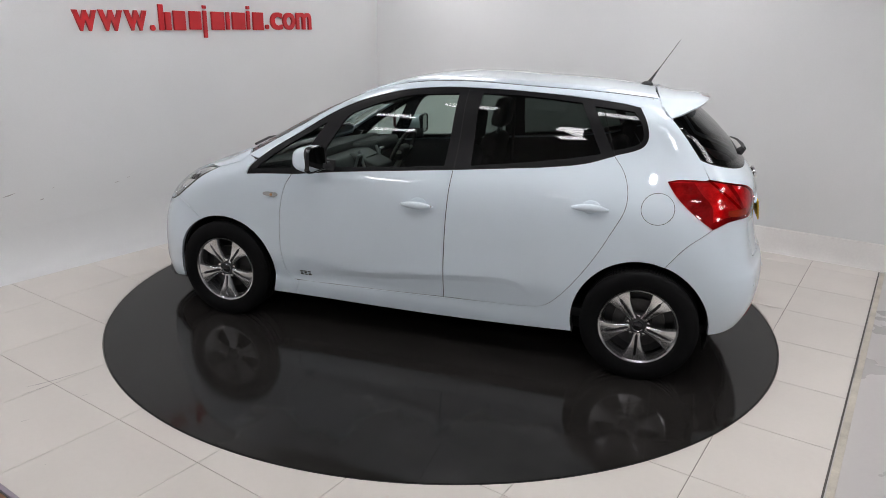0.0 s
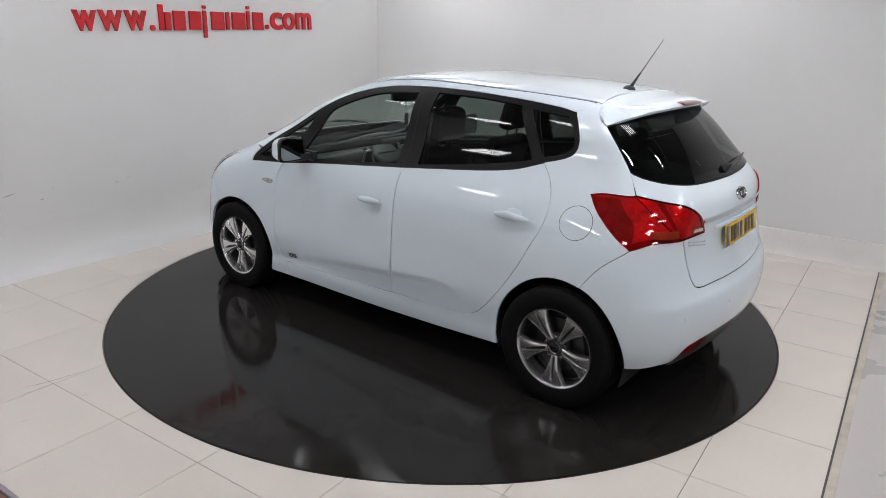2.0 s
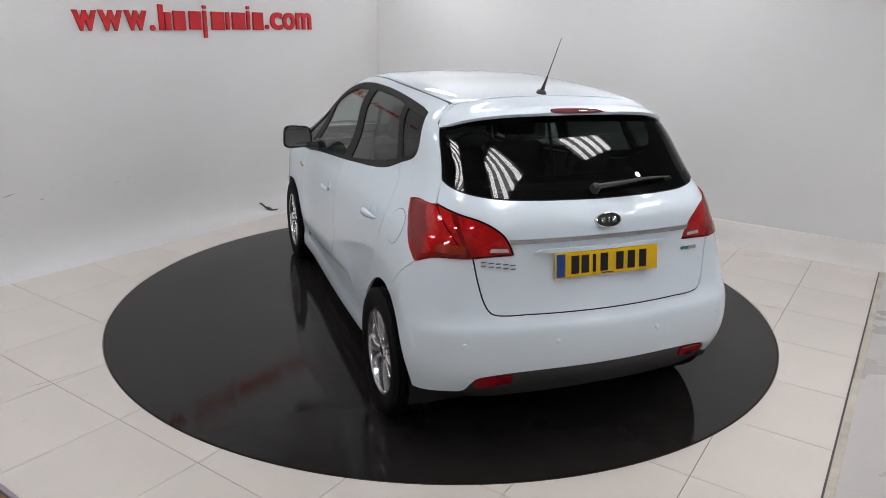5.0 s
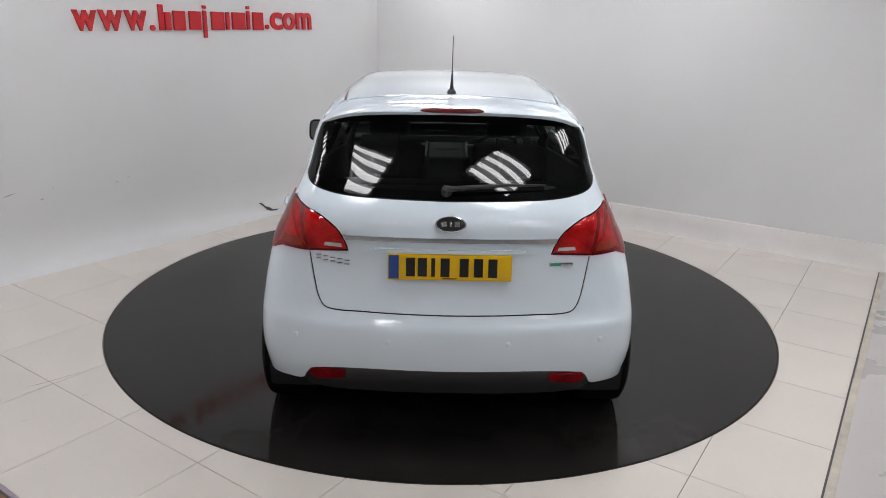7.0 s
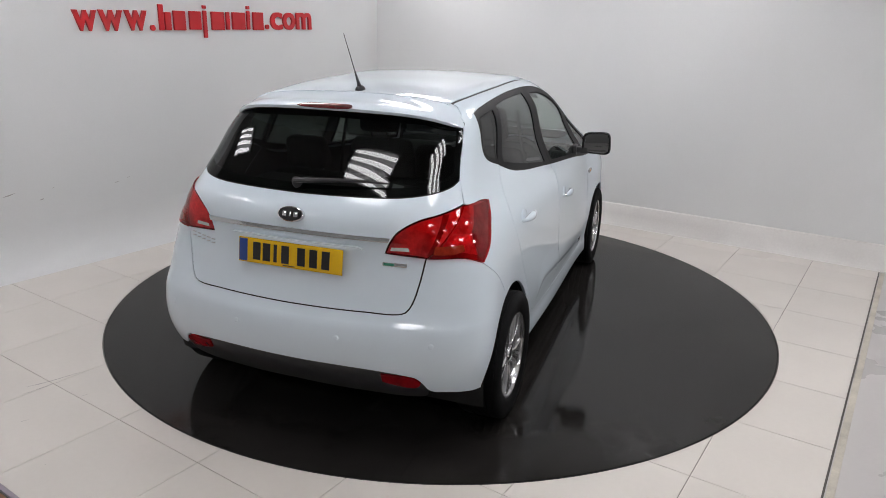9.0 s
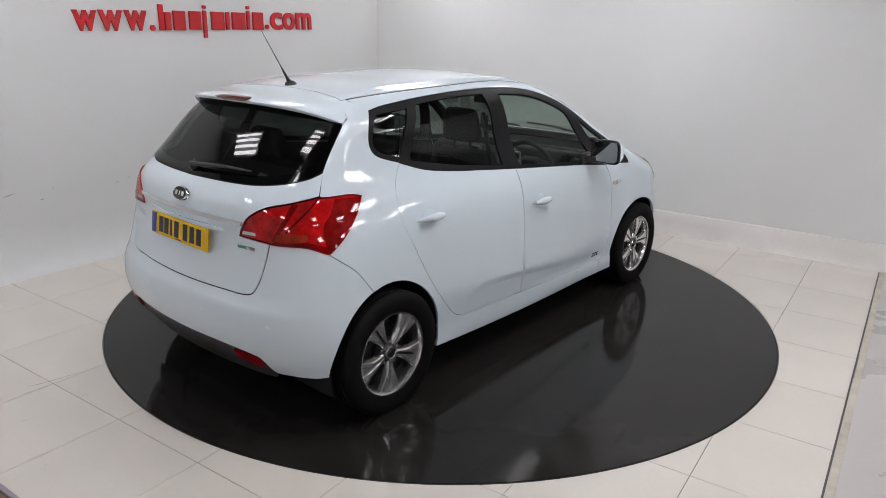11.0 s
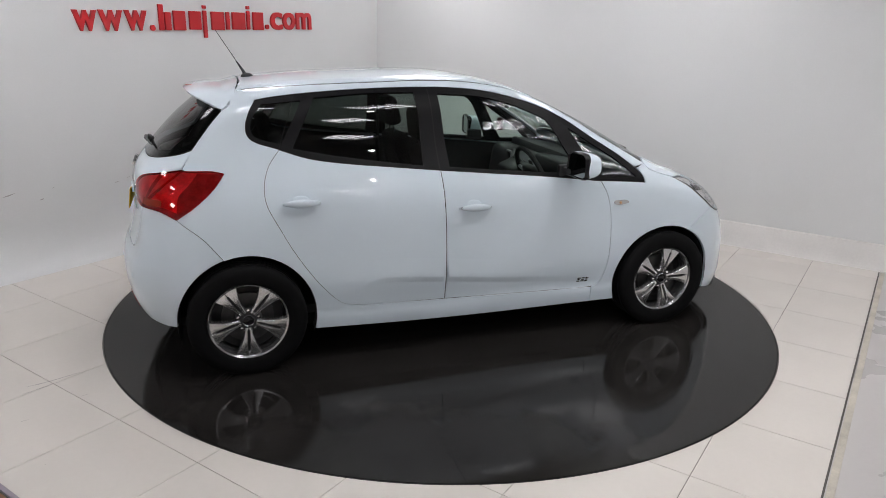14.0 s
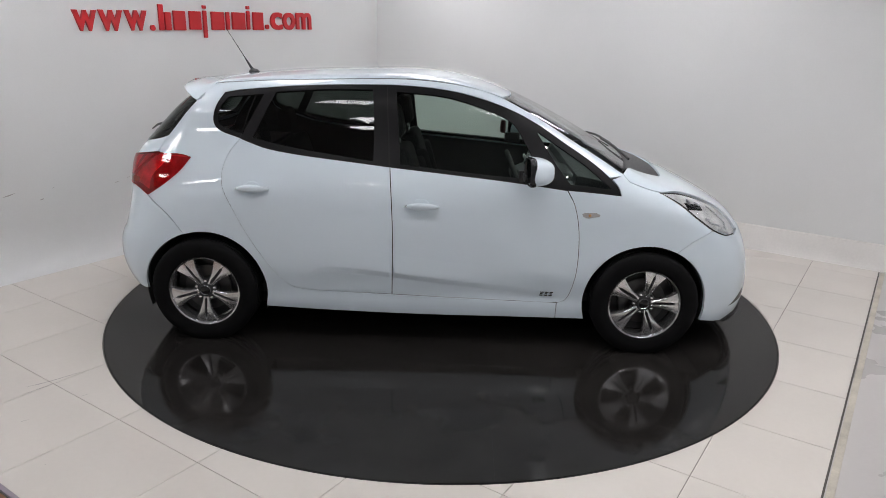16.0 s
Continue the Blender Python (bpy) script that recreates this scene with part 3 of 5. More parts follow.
def arch(cx, cz, rad, a0, a1, k=14):
    """Points of a wheel arch, by degrees from the front by the top."""
    return [(cx + rad * math.cos(radians(a)), cz + rad * math.sin(radians(a))) for a in np.linspace(a0, a1, k)]


def both(ctrl):
    """A half outline, from the tail's middle to the tail's middle, closed by its mirror image."""
    return [*ctrl, *[(2 * GIRTH - s, z, c) for s, z, c in ctrl[::-1]]]


def nosed(ctrl):
    return [*ctrl, *[(-s, z, c) for s, z, c in ctrl[::-1]]]


DLO_TOP = [(1.026, 0.954), (1.006, 1.006), (0.886, 1.112), (0.709, 1.224), (0.544, 1.328), (0.378, 1.407), (0.213, 1.460), (0.048, 1.496), (-0.118, 1.515), (-0.316, 1.522),
           (-0.613, 1.517), (-0.944, 1.499), (-1.177, 1.477), (-1.284, 1.459)]
DLO_REAR = [(-1.325, 1.39), (-1.344, 1.304), (-1.315, 1.252), (-1.179, 1.205)]
BELT_REAR = [(-1.025, 1.157), (-0.823, 1.126), (-0.592, 1.103)]
BELT_FRONT = [(-0.002, 1.048), (0.388, 1.012)]
DOOR_REAR = [(-0.963, 0.427), (-1.057, 0.548), (-1.151, 0.698), (-1.227, 0.846), (-1.268, 0.941), (-1.271, 1.034), (-1.24, 1.126)]
SILL = [(-0.799, 0.334), (-0.595, 0.325)]
SILL_FRONT = [(0.083, 0.307), (0.421, 0.299)]
DOOR_FRONT = [(0.755, 0.318), (0.788, 0.396), (0.809, 0.54), (0.804, 0.742), (0.772, 0.889)]
ARCH_R, ARCH_F = (-1.392, 0.308, 0.366), (1.216, 0.308, 0.362)
LAMP_TOP = [(-1.655, 1.109), (-1.524, 1.107)]
LAMP_FRONT = [(-1.519, 1.023), (-1.623, 0.935)]
LAMP_INNER = [(0.637, 1.093), (0.56, 1.072), (0.485, 1.025), (0.45, 0.975)]
LAMP_FOOT = [(0.57, 0.922), (0.613, 0.918), (0.735, 0.912)]
GATE_EDGE = [(-1.525, 1.323), (-1.612, 1.212)]


def body_panels():
    ditch = [(-1.345, 0.512), (-1.08, 0.528), (-0.85, 0.533), (-0.4, 0.53), (0.0, 0.535), (0.3, 0.548)]
    screen = [(0.5, 0.6), (0.7, 0.652), (0.9, 0.712), (1.05, 0.77)]
    for side in (1, -1):
        quarter = [f(*DLO_TOP[-1], 1), f(-1.345, 1.495, 1), f(-1.386, 1.463), f(-1.433, 1.424, 1), *[f(*p) for p in GATE_EDGE], f(-1.669, 1.117, 1), *[f(*p) for p in LAMP_TOP], f(-1.464, 1.094, 1),
                   *[f(*p) for p in LAMP_FRONT], f(-1.712, 0.876, 1), f(-1.599, 0.782), *[f(*p, int(i in (0, 13))) for i, p in enumerate(arch(*ARCH_R, 107, -14))],
                   f(-0.599, 0.206), f(0.017, 0.197), f(0.70, 0.199, 1), f(0.702, 0.296, 1), *[f(*p) for p in SILL_FRONT[::-1]], f(-0.279, 0.317), *[f(*p) for p in SILL[::-1]], f(-0.883, 0.355),
                   *[f(*p) for p in DOOR_REAR], f(*DLO_REAR[3], 1), *[f(*p) for p in DLO_REAR[2::-1]]]
        top = round_body(path([f(*p) for p in DLO_TOP], closed=False))
        top = top[top[:, 2] > 1.046]
        rail = np.array([*top[:, :2], *path([*[(p[0], p[1] + 0.003) for p in ditch], *screen], closed=False)])
        skin("body_side", [(path(quarter), [], round_body), (rail, [], on_top)], PAINT, car, "", depth=0.014, gap=0.0, side=side)
        corner = path([(-1.25, 0.50, 1), (-1.25, 0.575, 1), (-1.36, 0.61, 1), (-1.42, 0.62, 1), (-1.44, 0.54, 1), (-1.38, 0.46, 1)])
        skin("roof_corner", [(corner, [], on_top)], PAINT, car, "", depth=0, gap=0, side=side, lift=-0.004, line=False)
        front = [f(0.726, 0.973, 1), *[f(*p) for p in DOOR_FRONT[::-1]], f(0.706, 0.298), *[f(*p) for p in SILL_FRONT[::-1]], f(-0.277, 0.319, 1), f(-0.273, 0.55), f(-0.275, 0.743), f(-0.284, 0.93), f(-0.295, 1.074, 1), *[f(*p) for p in BELT_FRONT]]
        door = skin("front_door", [(path(front), [], round_body)], PAINT, car, "", side=side)
        shut_line(path(front), door, side)
        handle(door, -0.105, 0.862, side)
        rear = [f(-0.295, 1.074, 1), f(-0.284, 0.93), f(-0.275, 0.743), f(-0.273, 0.55), f(-0.277, 0.319, 1), *[f(*p) for p in SILL[::-1]], f(-0.883, 0.355), *[f(*p) for p in DOOR_REAR], f(*DLO_REAR[3], 1), *[f(*p) for p in BELT_REAR]]
        door = skin("rear_door", [(path(rear), [], round_body)], PAINT, car, "", side=side)
        shut_line(path(rear), door, side)
        handle(door, -1.085, 0.933, side)
        wing = [f(0.729, 0.973, 1), f(0.9, 0.964), f(1.029, 0.955, 1), f(1.009, 1.006), f(0.978, 1.042, 1), f(1.045, 1.064, 1), f(1.075, 1.028, 1), f(1.16, 0.998), f(1.245, 0.975, 1), f(1.354, 0.915), f(1.47, 0.83), f(1.575, 0.757, 1), f(1.47, 0.71), *[f(*p, int(i in (0, 13))) for i, p in enumerate(arch(*ARCH_F, 65, 197))],
                f(0.702, 0.199, 1), f(0.706, 0.298, 1), *[f(*p) for p in DOOR_FRONT]]
        skin("front_wing", [(path(wing), [], round_body)], PAINT, car, "", side=side, gap=0.0011)
        # the black band round the side windows, and its panes
        frame_ = path([f(*p, int(i in (0, 13))) for i, p in enumerate(DLO_TOP)] + [f(*p) for p in DLO_REAR + BELT_REAR] + [f(-0.295, 1.074)] + [f(*p) for p in BELT_FRONT] + [f(0.71, 0.976), f(0.9, 0.964)])
        panes = [("front_quarter_pane", GLASS, [f(0.545, 1.285, 1), f(0.66, 1.213), f(0.837, 1.10), f(0.968, 0.992, 1), f(0.741, 1.008, 1), f(0.66, 1.11)]),
                 ("front_door_pane", GLASS, [f(-0.272, 1.486, 1), f(-0.016, 1.468), f(0.148, 1.432), f(0.313, 1.374), f(0.405, 1.325), f(0.481, 1.216), f(0.59, 1.024, 1), f(0.225, 1.05), f(-0.237, 1.09, 1)]),
                 ("rear_door_pane", PRIVACY, [f(-0.975, 1.468, 1), f(-0.709, 1.488), f(-0.412, 1.494, 1), f(-0.398, 1.368), f(-0.394, 1.103, 1), f(-0.725, 1.145), f(-0.926, 1.176), f(-1.105, 1.211, 1)]),
                 ("rear_quarter_pane", PRIVACY, [f(-1.045, 1.455, 1), f(-1.255, 1.436, 1), f(-1.3, 1.375), f(-1.316, 1.305), f(-1.287, 1.268), f(-1.165, 1.232, 1)])]
        holes = [path(c) for _, _, c in panes]
        skin("window_frame", [(frame_, holes, round_body)], FRAME_BLACK, car, "satin black window surround", depth=0.015, gap=0.001, side=side, lift=-0.002, line=False)
        for (nm, m, _), h in zip(panes, holes):
            skin(nm, [(h, [], round_body)], m, car, "dark tinted window pane" if m is PRIVACY else "lightly tinted window pane", depth=0, gap=-0.003, side=side, lift=-0.006, line=False)
        # a slim bright line under the windows and the post between the doors
        post = path([f(-0.33, 1.517, 1), f(-0.325, 1.522, 1), f(-0.295, 1.076, 1), f(-0.303, 1.076, 1)])
        skin("window_post", [(post, [], round_body)], GAP, car, "thin dark door gap", depth=0, gap=0, side=side, lift=0.0005, line=False)
        post2 = path([f(-1.083, 1.481, 1), f(-1.079, 1.482, 1), f(-1.178, 1.206, 1), f(-1.182, 1.207, 1)])
        skin("window_post", [(post2, [], round_body)], GAP, car, "thin dark door gap", depth=0, gap=0, side=side, lift=0.0005, line=False)
        # the groove along the roof's edge
        groove = np.array([*path([(p[0], p[1] - 0.012) for p in ditch], closed=False), *path([(p[0], p[1] + 0.010) for p in ditch], closed=False)[::-1]])
        skin("roof_groove", [(groove, [], on_top)], SATIN_BLACK, car, "black roof seam strip", depth=0.0, gap=0, side=side, lift=-0.0025, line=False)
        # crease low on the doors
        crease(side)
        # fuel flap's round seam on the left flank alone
        repeater(side)
        tail_lamp(side)
        head_lamp(side)
        door_mirror(side)
        arch_liner(side, ARCH_R)
        arch_liner(side, ARCH_F)
    seam = flank([(-1.432 + 0.083 * math.cos(a), 0.957 + 0.078 * math.sin(a)) for a in np.linspace(0, 2 * math.pi, 49)[:-1]])
    skin("fuel_flap", [(seam, [], round_body)], PAINT, car, "round white fuel flap", depth=0.003, gap=0.0, lift=0.0028, line=False, step=0.02)
    inner = shrunk(seam, -0.0025)
    skin("flap_seam", [(inner, [seam], round_body)], GAP, car, "thin round seam", depth=0, gap=0.0, lift=0.0018, line=False)
    roof = np.array([*path([(-1.338, 0.0), (-1.342, 0.25), (-1.362, 0.42), (-1.372, 0.502, 1), *[(p[0], p[1] - 0.004) for p in ditch[1:]], (0.352, 0.548, 1), (0.395, 0.4), (0.415, 0.2), (0.42, 0.0)], closed=False)])
    roof = np.array([*roof, *[(x, -y) for x, y in roof[-2:0:-1]]])
    skin("roof", [(roof, [], on_top)], PAINT, car, "", depth=0.014, line=False, step=0.05)
    screen_l = path([(0.42, 0.0), (0.415, 0.2), (0.395, 0.4), (0.355, 0.535, 1), (0.5, 0.59), (0.7, 0.642), (0.9, 0.702), (1.04, 0.755, 1), (1.1, 0.5), (1.13, 0.25), (1.14, 0.0)], closed=False)
    screen_p = np.array([*screen_l, *[(x, -y) for x, y in screen_l[-2:0:-1]]])
    skin("windscreen", [(screen_p, [], on_top)], SCREEN, car, "clear windscreen", depth=0, lift=-0.004, line=False, step=0.05)
    cowl = path([(1.14, 0.0), (1.13, 0.25), (1.1, 0.5), (1.043, 0.752, 1), (1.108, 0.638), (1.19, 0.588), (1.324, 0.474), (1.36, 0.25), (1.38, 0.0)], closed=False)
    cowl = np.array([*cowl, *[(x, -y) for x, y in cowl[-2:0:-1]]])
    skin("cowl_panel", [(cowl, [], on_top)], SATIN_BLACK, car, "black plastic scuttle panel with wipers", depth=0.01, lift=-0.006, line=False, step=0.05)
    for y in (0.25, -0.35):
        part("front_wiper", rod([Vector(on_top([(1.15, y - 0.05)])[0]) + Vector((0, 0, 0.012)), Vector(on_top([(1.1, y + 0.2)])[0]) + Vector((0, 0, 0.02)), Vector(on_top([(1.06, y + 0.42)])[0]) + Vector((0, 0, 0.012))], 0.008, 6), SATIN_BLACK, car, "black windscreen wiper")
    edge = round_body(path([f(1.047, 1.064), f(1.077, 1.03), f(1.16, 1.0), f(1.245, 0.977), f(1.35, 0.970), f(1.468, 0.938), f(1.61, 0.878), f(1.70, 0.826), f(1.768, 0.767), f(1.80, 0.716), (0.25, 0.672), (0.0, 0.662)], closed=False))[:, :2]
    hood = np.array([*path([(1.382, 0.0), (1.362, 0.25), (1.326, 0.476), (1.192, 0.59), (1.11, 0.64), (1.047, 0.757, 1), (edge[0][0], edge[0][1], 1)], closed=False)[:-1], *edge])
    hood = np.array([*hood, *[(x, -y) for x, y in hood[-2:0:-1]]])
    skin("bonnet", [(hood, [], on_top)], PAINT, car, "", depth=0.012, line=False, step=0.05, gap=0.0012)
    nose = nosed([(0.0, 0.66, 0), f(1.8, 0.71), f(1.758, 0.70), f(1.6, 0.747), f(1.577, 0.755, 1), f(1.472, 0.708), *[f(*p, int(i in (0, 9))) for i, p in enumerate(arch(*ARCH_F, 65, -16, 10))], f(1.75, 0.17), (0.0, 0.17, 0)])
    skin("front_bumper", [(path(nose), [], round_body)], PAINT, car, "", depth=0.015, gap=0.0011)
    lip = nosed([(0.0, 0.2, 1), f(1.82, 0.195), f(1.74, 0.18, 1), f(1.72, 0.166, 1), f(1.78, 0.155), (0.0, 0.155, 1)])
    skin("front_lip", [(path(lip), [], round_body)], SATIN_BLACK, car, "black lower bumper lip", depth=0.02, lift=0.012, line=False)
    for side in (1, -1):
        slot = path([f(1.765, 0.262, 1), f(1.82, 0.292), f(1.885, 0.345, 1), f(1.893, 0.29), f(1.85, 0.272)])
        skin("intake_slot", [(slot, [], round_body)], SATIN_BLACK, car, "black slot in the lower bumper corner", depth=0, lift=0.001, side=side, gap=0, line=False, step=0.015)
    # ---- the tail
    gate_foot = [r(0.603, 0.919), r(0.583, 0.807), r(0.557, 0.715), r(0.522, 0.682), r(0.37, 0.678), r(0.0, 0.676)]
    bumper = [r(0.0, 0.676), r(0.37, 0.678), r(0.522, 0.682), r(0.557, 0.715), r(0.583, 0.807), r(0.603, 0.919, 1), r(0.613, 0.918), r(0.735, 0.912), f(-1.712, 0.876, 1), f(-1.599, 0.782),
              *[f(*p, int(i in (0, 9))) for i, p in enumerate(arch(*ARCH_R, 107, 181, 10))], f(-1.80, 0.302), r(0.715, 0.318), r(0.645, 0.325), r(0.615, 0.375), r(0.585, 0.402), r(0.372, 0.425), r(0.0, 0.430)]
    skin("rear_bumper", [(path(both(bumper)), [], round_body)], PAINT, car, "", depth=0.015)
    valance = [r(0.0, 0.432), r(0.372, 0.427), r(0.587, 0.404), r(0.617, 0.377), r(0.648, 0.325, 1), r(0.6, 0.268), r(0.35, 0.268), r(0.0, 0.28)]
    skin("rear_valance", [(path(both(valance)), [], round_body)], SATIN_BLACK, car, "black textured lower bumper", depth=0.02, lift=-0.006)
    glass_foot = [f(-1.612, 1.212, 1), r(0.63, 1.186), r(0.543, 1.163), r(0.389, 1.150), r(0.0, 1.144)]
    gate = [r(0.0, 1.142), r(0.389, 1.148), r(0.543, 1.161), r(0.63, 1.184), f(-1.614, 1.208, 1), f(-1.673, 1.115, 1), *[r(*p) for p in LAMP_INNER], r(0.432, 0.930, 1), r(0.57, 0.922), *gate_foot]
    gate[-6] = (*gate[-6][:2], 1)
    tailgate = skin("tailgate", [(path(both(gate)), [], round_body)], PAINT, car, "")
    glass = [r(0.0, 1.473), r(0.41, 1.460), r(0.57, 1.438), f(-1.433, 1.422, 1), f(-1.525, 1.323), *glass_foot]
    v, tri = fill(shrunk(path(both(glass)), 0.001), [], 0.03)
    p = round_body(v)
    h = np.clip((p[:, 2] - 1.144) / 0.329, 0, 1)
    p[:, 0] -= 0.002 + 0.032 * 4 * h * (1 - h) * np.clip(1 - (p[:, 1] / 0.68) ** 2, 0, 1)
    ta, tb, tc = (p[[q[i] for q in tri]] for i in range(3))
    turned = np.cross(tb - ta, tc - ta)[:, 0] > 0
    mesh("rear_window", p, [q[::-1] if w else q for q, w in zip(tri, turned)], REAR_GLASS, tailgate, "dark tinted rear window")
    rim_in = shrunk(path(both(glass)), 0.035)
    skin("window_border", [(path(both(glass)), [rim_in], round_body)], LINER, tailgate, "black painted glass border", depth=0, lift=-0.006, line=False, gap=0.001)
    shut_line(path(both(gate)), tailgate, 1, 0.004)
    tail_details(tailgate)
    spoiler(tailgate)
    aerial()


def shut_line(outline, owner, side=1, wide=0.006):
    """A black strip behind a panel's edge, standing in for the shade in the gap."""
    skin("gap_shade_strip", [(shrunk(outline, -wide), [shrunk(outline, wide)], round_body)], GAP, owner, "black strip standing in for shade in the panel gap", depth=0, lift=-0.0055, line=False, gap=0, side=side)


def place(x, z, out=0.0, side=1):
    """A frame on the flank at (x, z): x forward, y out, z up the skin."""
    p = round_body(flank([(x, z)]))
    n_ = slope(p)[0]
    o = p[0] + n_ * out
    n_ = Vector(n_)
    fwd = Vector((1, 0, 0))
    up = fwd.cross(n_).normalized()
    fwd = n_.cross(up)
    m = Matrix((fwd, n_, up)).transposed().to_4x4()
    m.translation = Vector(o)
    return Matrix.Diagonal((1, side, 1, 1)) @ m


def rear_place(y, z, out=0.0):
    """A frame on the tail: x to the car's right, y out, z up the skin."""
    p = round_body(stern([(y, z)]))
    n_ = Vector(slope(p)[0])
    right = Vector((0, -1, 0))
    up = right.cross(n_)
    up = -up.normalized() if up.z < 0 else up.normalized()
    right = up.cross(n_).normalized()
    m = Matrix((right, n_, up)).transposed().to_4x4()
    m.translation = Vector(p[0]) + n_ * out
    return m


def put(bm, m):
    bmesh.ops.transform(bm, matrix=m, verts=bm.verts)
    if m.determinant() < 0:
        bmesh.ops.reverse_faces(bm, faces=bm.faces)
    return bm


def handle(door, x, z, side):
    bm = bmesh.new()
    n_, sides = 15, 12
    rings = []
    for i in range(n_):
        t = i / (n_ - 1)
        w = math.sin(math.pi * min(max(t, 0.03), 0.97)) ** 0.55
        out = 0.012 + 0.03 * math.sin(math.pi * t) ** 0.5
        rings.append([bm.verts.new((-0.1 + 0.2 * t, out + 0.014 * w * math.cos(a) * (1 if i not in (0, n_ - 1) else 0.4), 0.021 * w * math.sin(a) + 0.004 * math.sin(math.pi * t))) for a in np.linspace(0, 2 * math.pi, sides + 1)[:-1]])
    for a, b in zip(rings, rings[1:]):
        for k in range(sides):
            bm.faces.new((a[k], a[(k + 1) % sides], b[(k + 1) % sides], b[k]))
    bm.faces.new(rings[0][::-1])
    bm.faces.new(rings[-1])
    bmesh.ops.recalc_face_normals(bm, faces=bm.faces)
    part("door_handle", put(bm, place(x, z, 0.0, side)), PAINT, door, "white curved pull handle")
    cup = bmesh.new()
    bmesh.ops.create_uvsphere(cup, u_segments=24, v_segments=12, radius=1)
    for v in cup.verts:
        v.co = Vector((v.co.x * 0.052, v.co.y * 0.0045, v.co.z * 0.036))
    part("handle_cup", put(cup, place(x - 0.005, z + 0.008, -0.001, side)), PAINT, door, "shallow round finger recess")
    if side < 0 and x > -0.5 or side > 0 and x > -0.5:
        lock = lathe([(0.0, 0.012), (0.008, 0.012), (0.009, 0.0)], 16)
        part("key_lock", put(lock, place(x - 0.085, z + 0.002, 0.018, side)), CHROME, door, "small chrome lock cover")


def crease(side):
    """The raised swage line low on both doors."""
    line = path([(-0.811, 0.408), (-0.724, 0.468), (-0.639, 0.487), (-0.455, 0.478), (-0.29, 0.463)], closed=False)
    line2 = path([(-0.262, 0.461), (0.08, 0.424), (0.415, 0.392), (0.6, 0.372)], closed=False)
    for l in (line, line2):
        m = len(l)
        fs, spots, lifts = [], [], []
        for i, (x, z) in enumerate(l):
            t = i / (m - 1)
            k = math.sin(math.pi * (0.04 + 0.5 * t)) if l is line else math.sin(math.pi * (0.52 + 0.46 * t))
            for dz, o in ((0.11, 0.0004), (0.07, 0.0022 * k + 0.0004), (0.03, 0.0062 * k + 0.0004), (0.006, 0.0088 * k + 0.0004), (-0.004, 0.0082 * k + 0.0004), (-0.026, 0.0012 * k + 0.0004), (-0.034, 0.0004)):
                spots.append((x, z + dz))
                lifts.append(o)
        p = round_body(flank(spots))
        vs = (p + slope(p) * np.array(lifts)[:, None]) * np.array((1, side, 1))
        for i in range(m - 1):
            for j in range(6):
                q = (i * 7 + j, i * 7 + j + 1, (i + 1) * 7 + j + 1, (i + 1) * 7 + j)
                fs.append(q[::-1] if side > 0 else q)
        mesh("door_crease", vs, fs, PAINT, car, "raised swage line")


def repeater(side):
    out = path([f(0.815, 0.842), f(0.85, 0.853), f(0.915, 0.843), f(0.875, 0.826), f(0.84, 0.822)])
    rep = skin("side_repeater", [(out, [], round_body)], CLEAR_LAMP, car, "small clear side indicator", depth=0.01, lift=0.006, line=False, gap=0, side=side, step=0.015)
    b = lathe([(0.0, 0.004), (0.007, 0.002), (0.009, -0.003)], 14)
    part("bulb", put(b, place(0.858, 0.838, 0.008, side)), BULB, rep, "amber bulb")
    for i, (w, dx) in enumerate(((0.022, -0.028), (0.022, 0.0), (0.02, 0.027))):
        bm = bmesh.new()
        for dz in (-0.01, 0.0, 0.01):
            box(w * (1 if dz else 0.7), 0.002, 0.006, (dx + dz * 0.3, 0, dz), bevel=0, bm=bm)
        part("trim_badge", put(bm, place(0.64, 0.352, 0.002, side)), INK, car, "small dark trim mark")


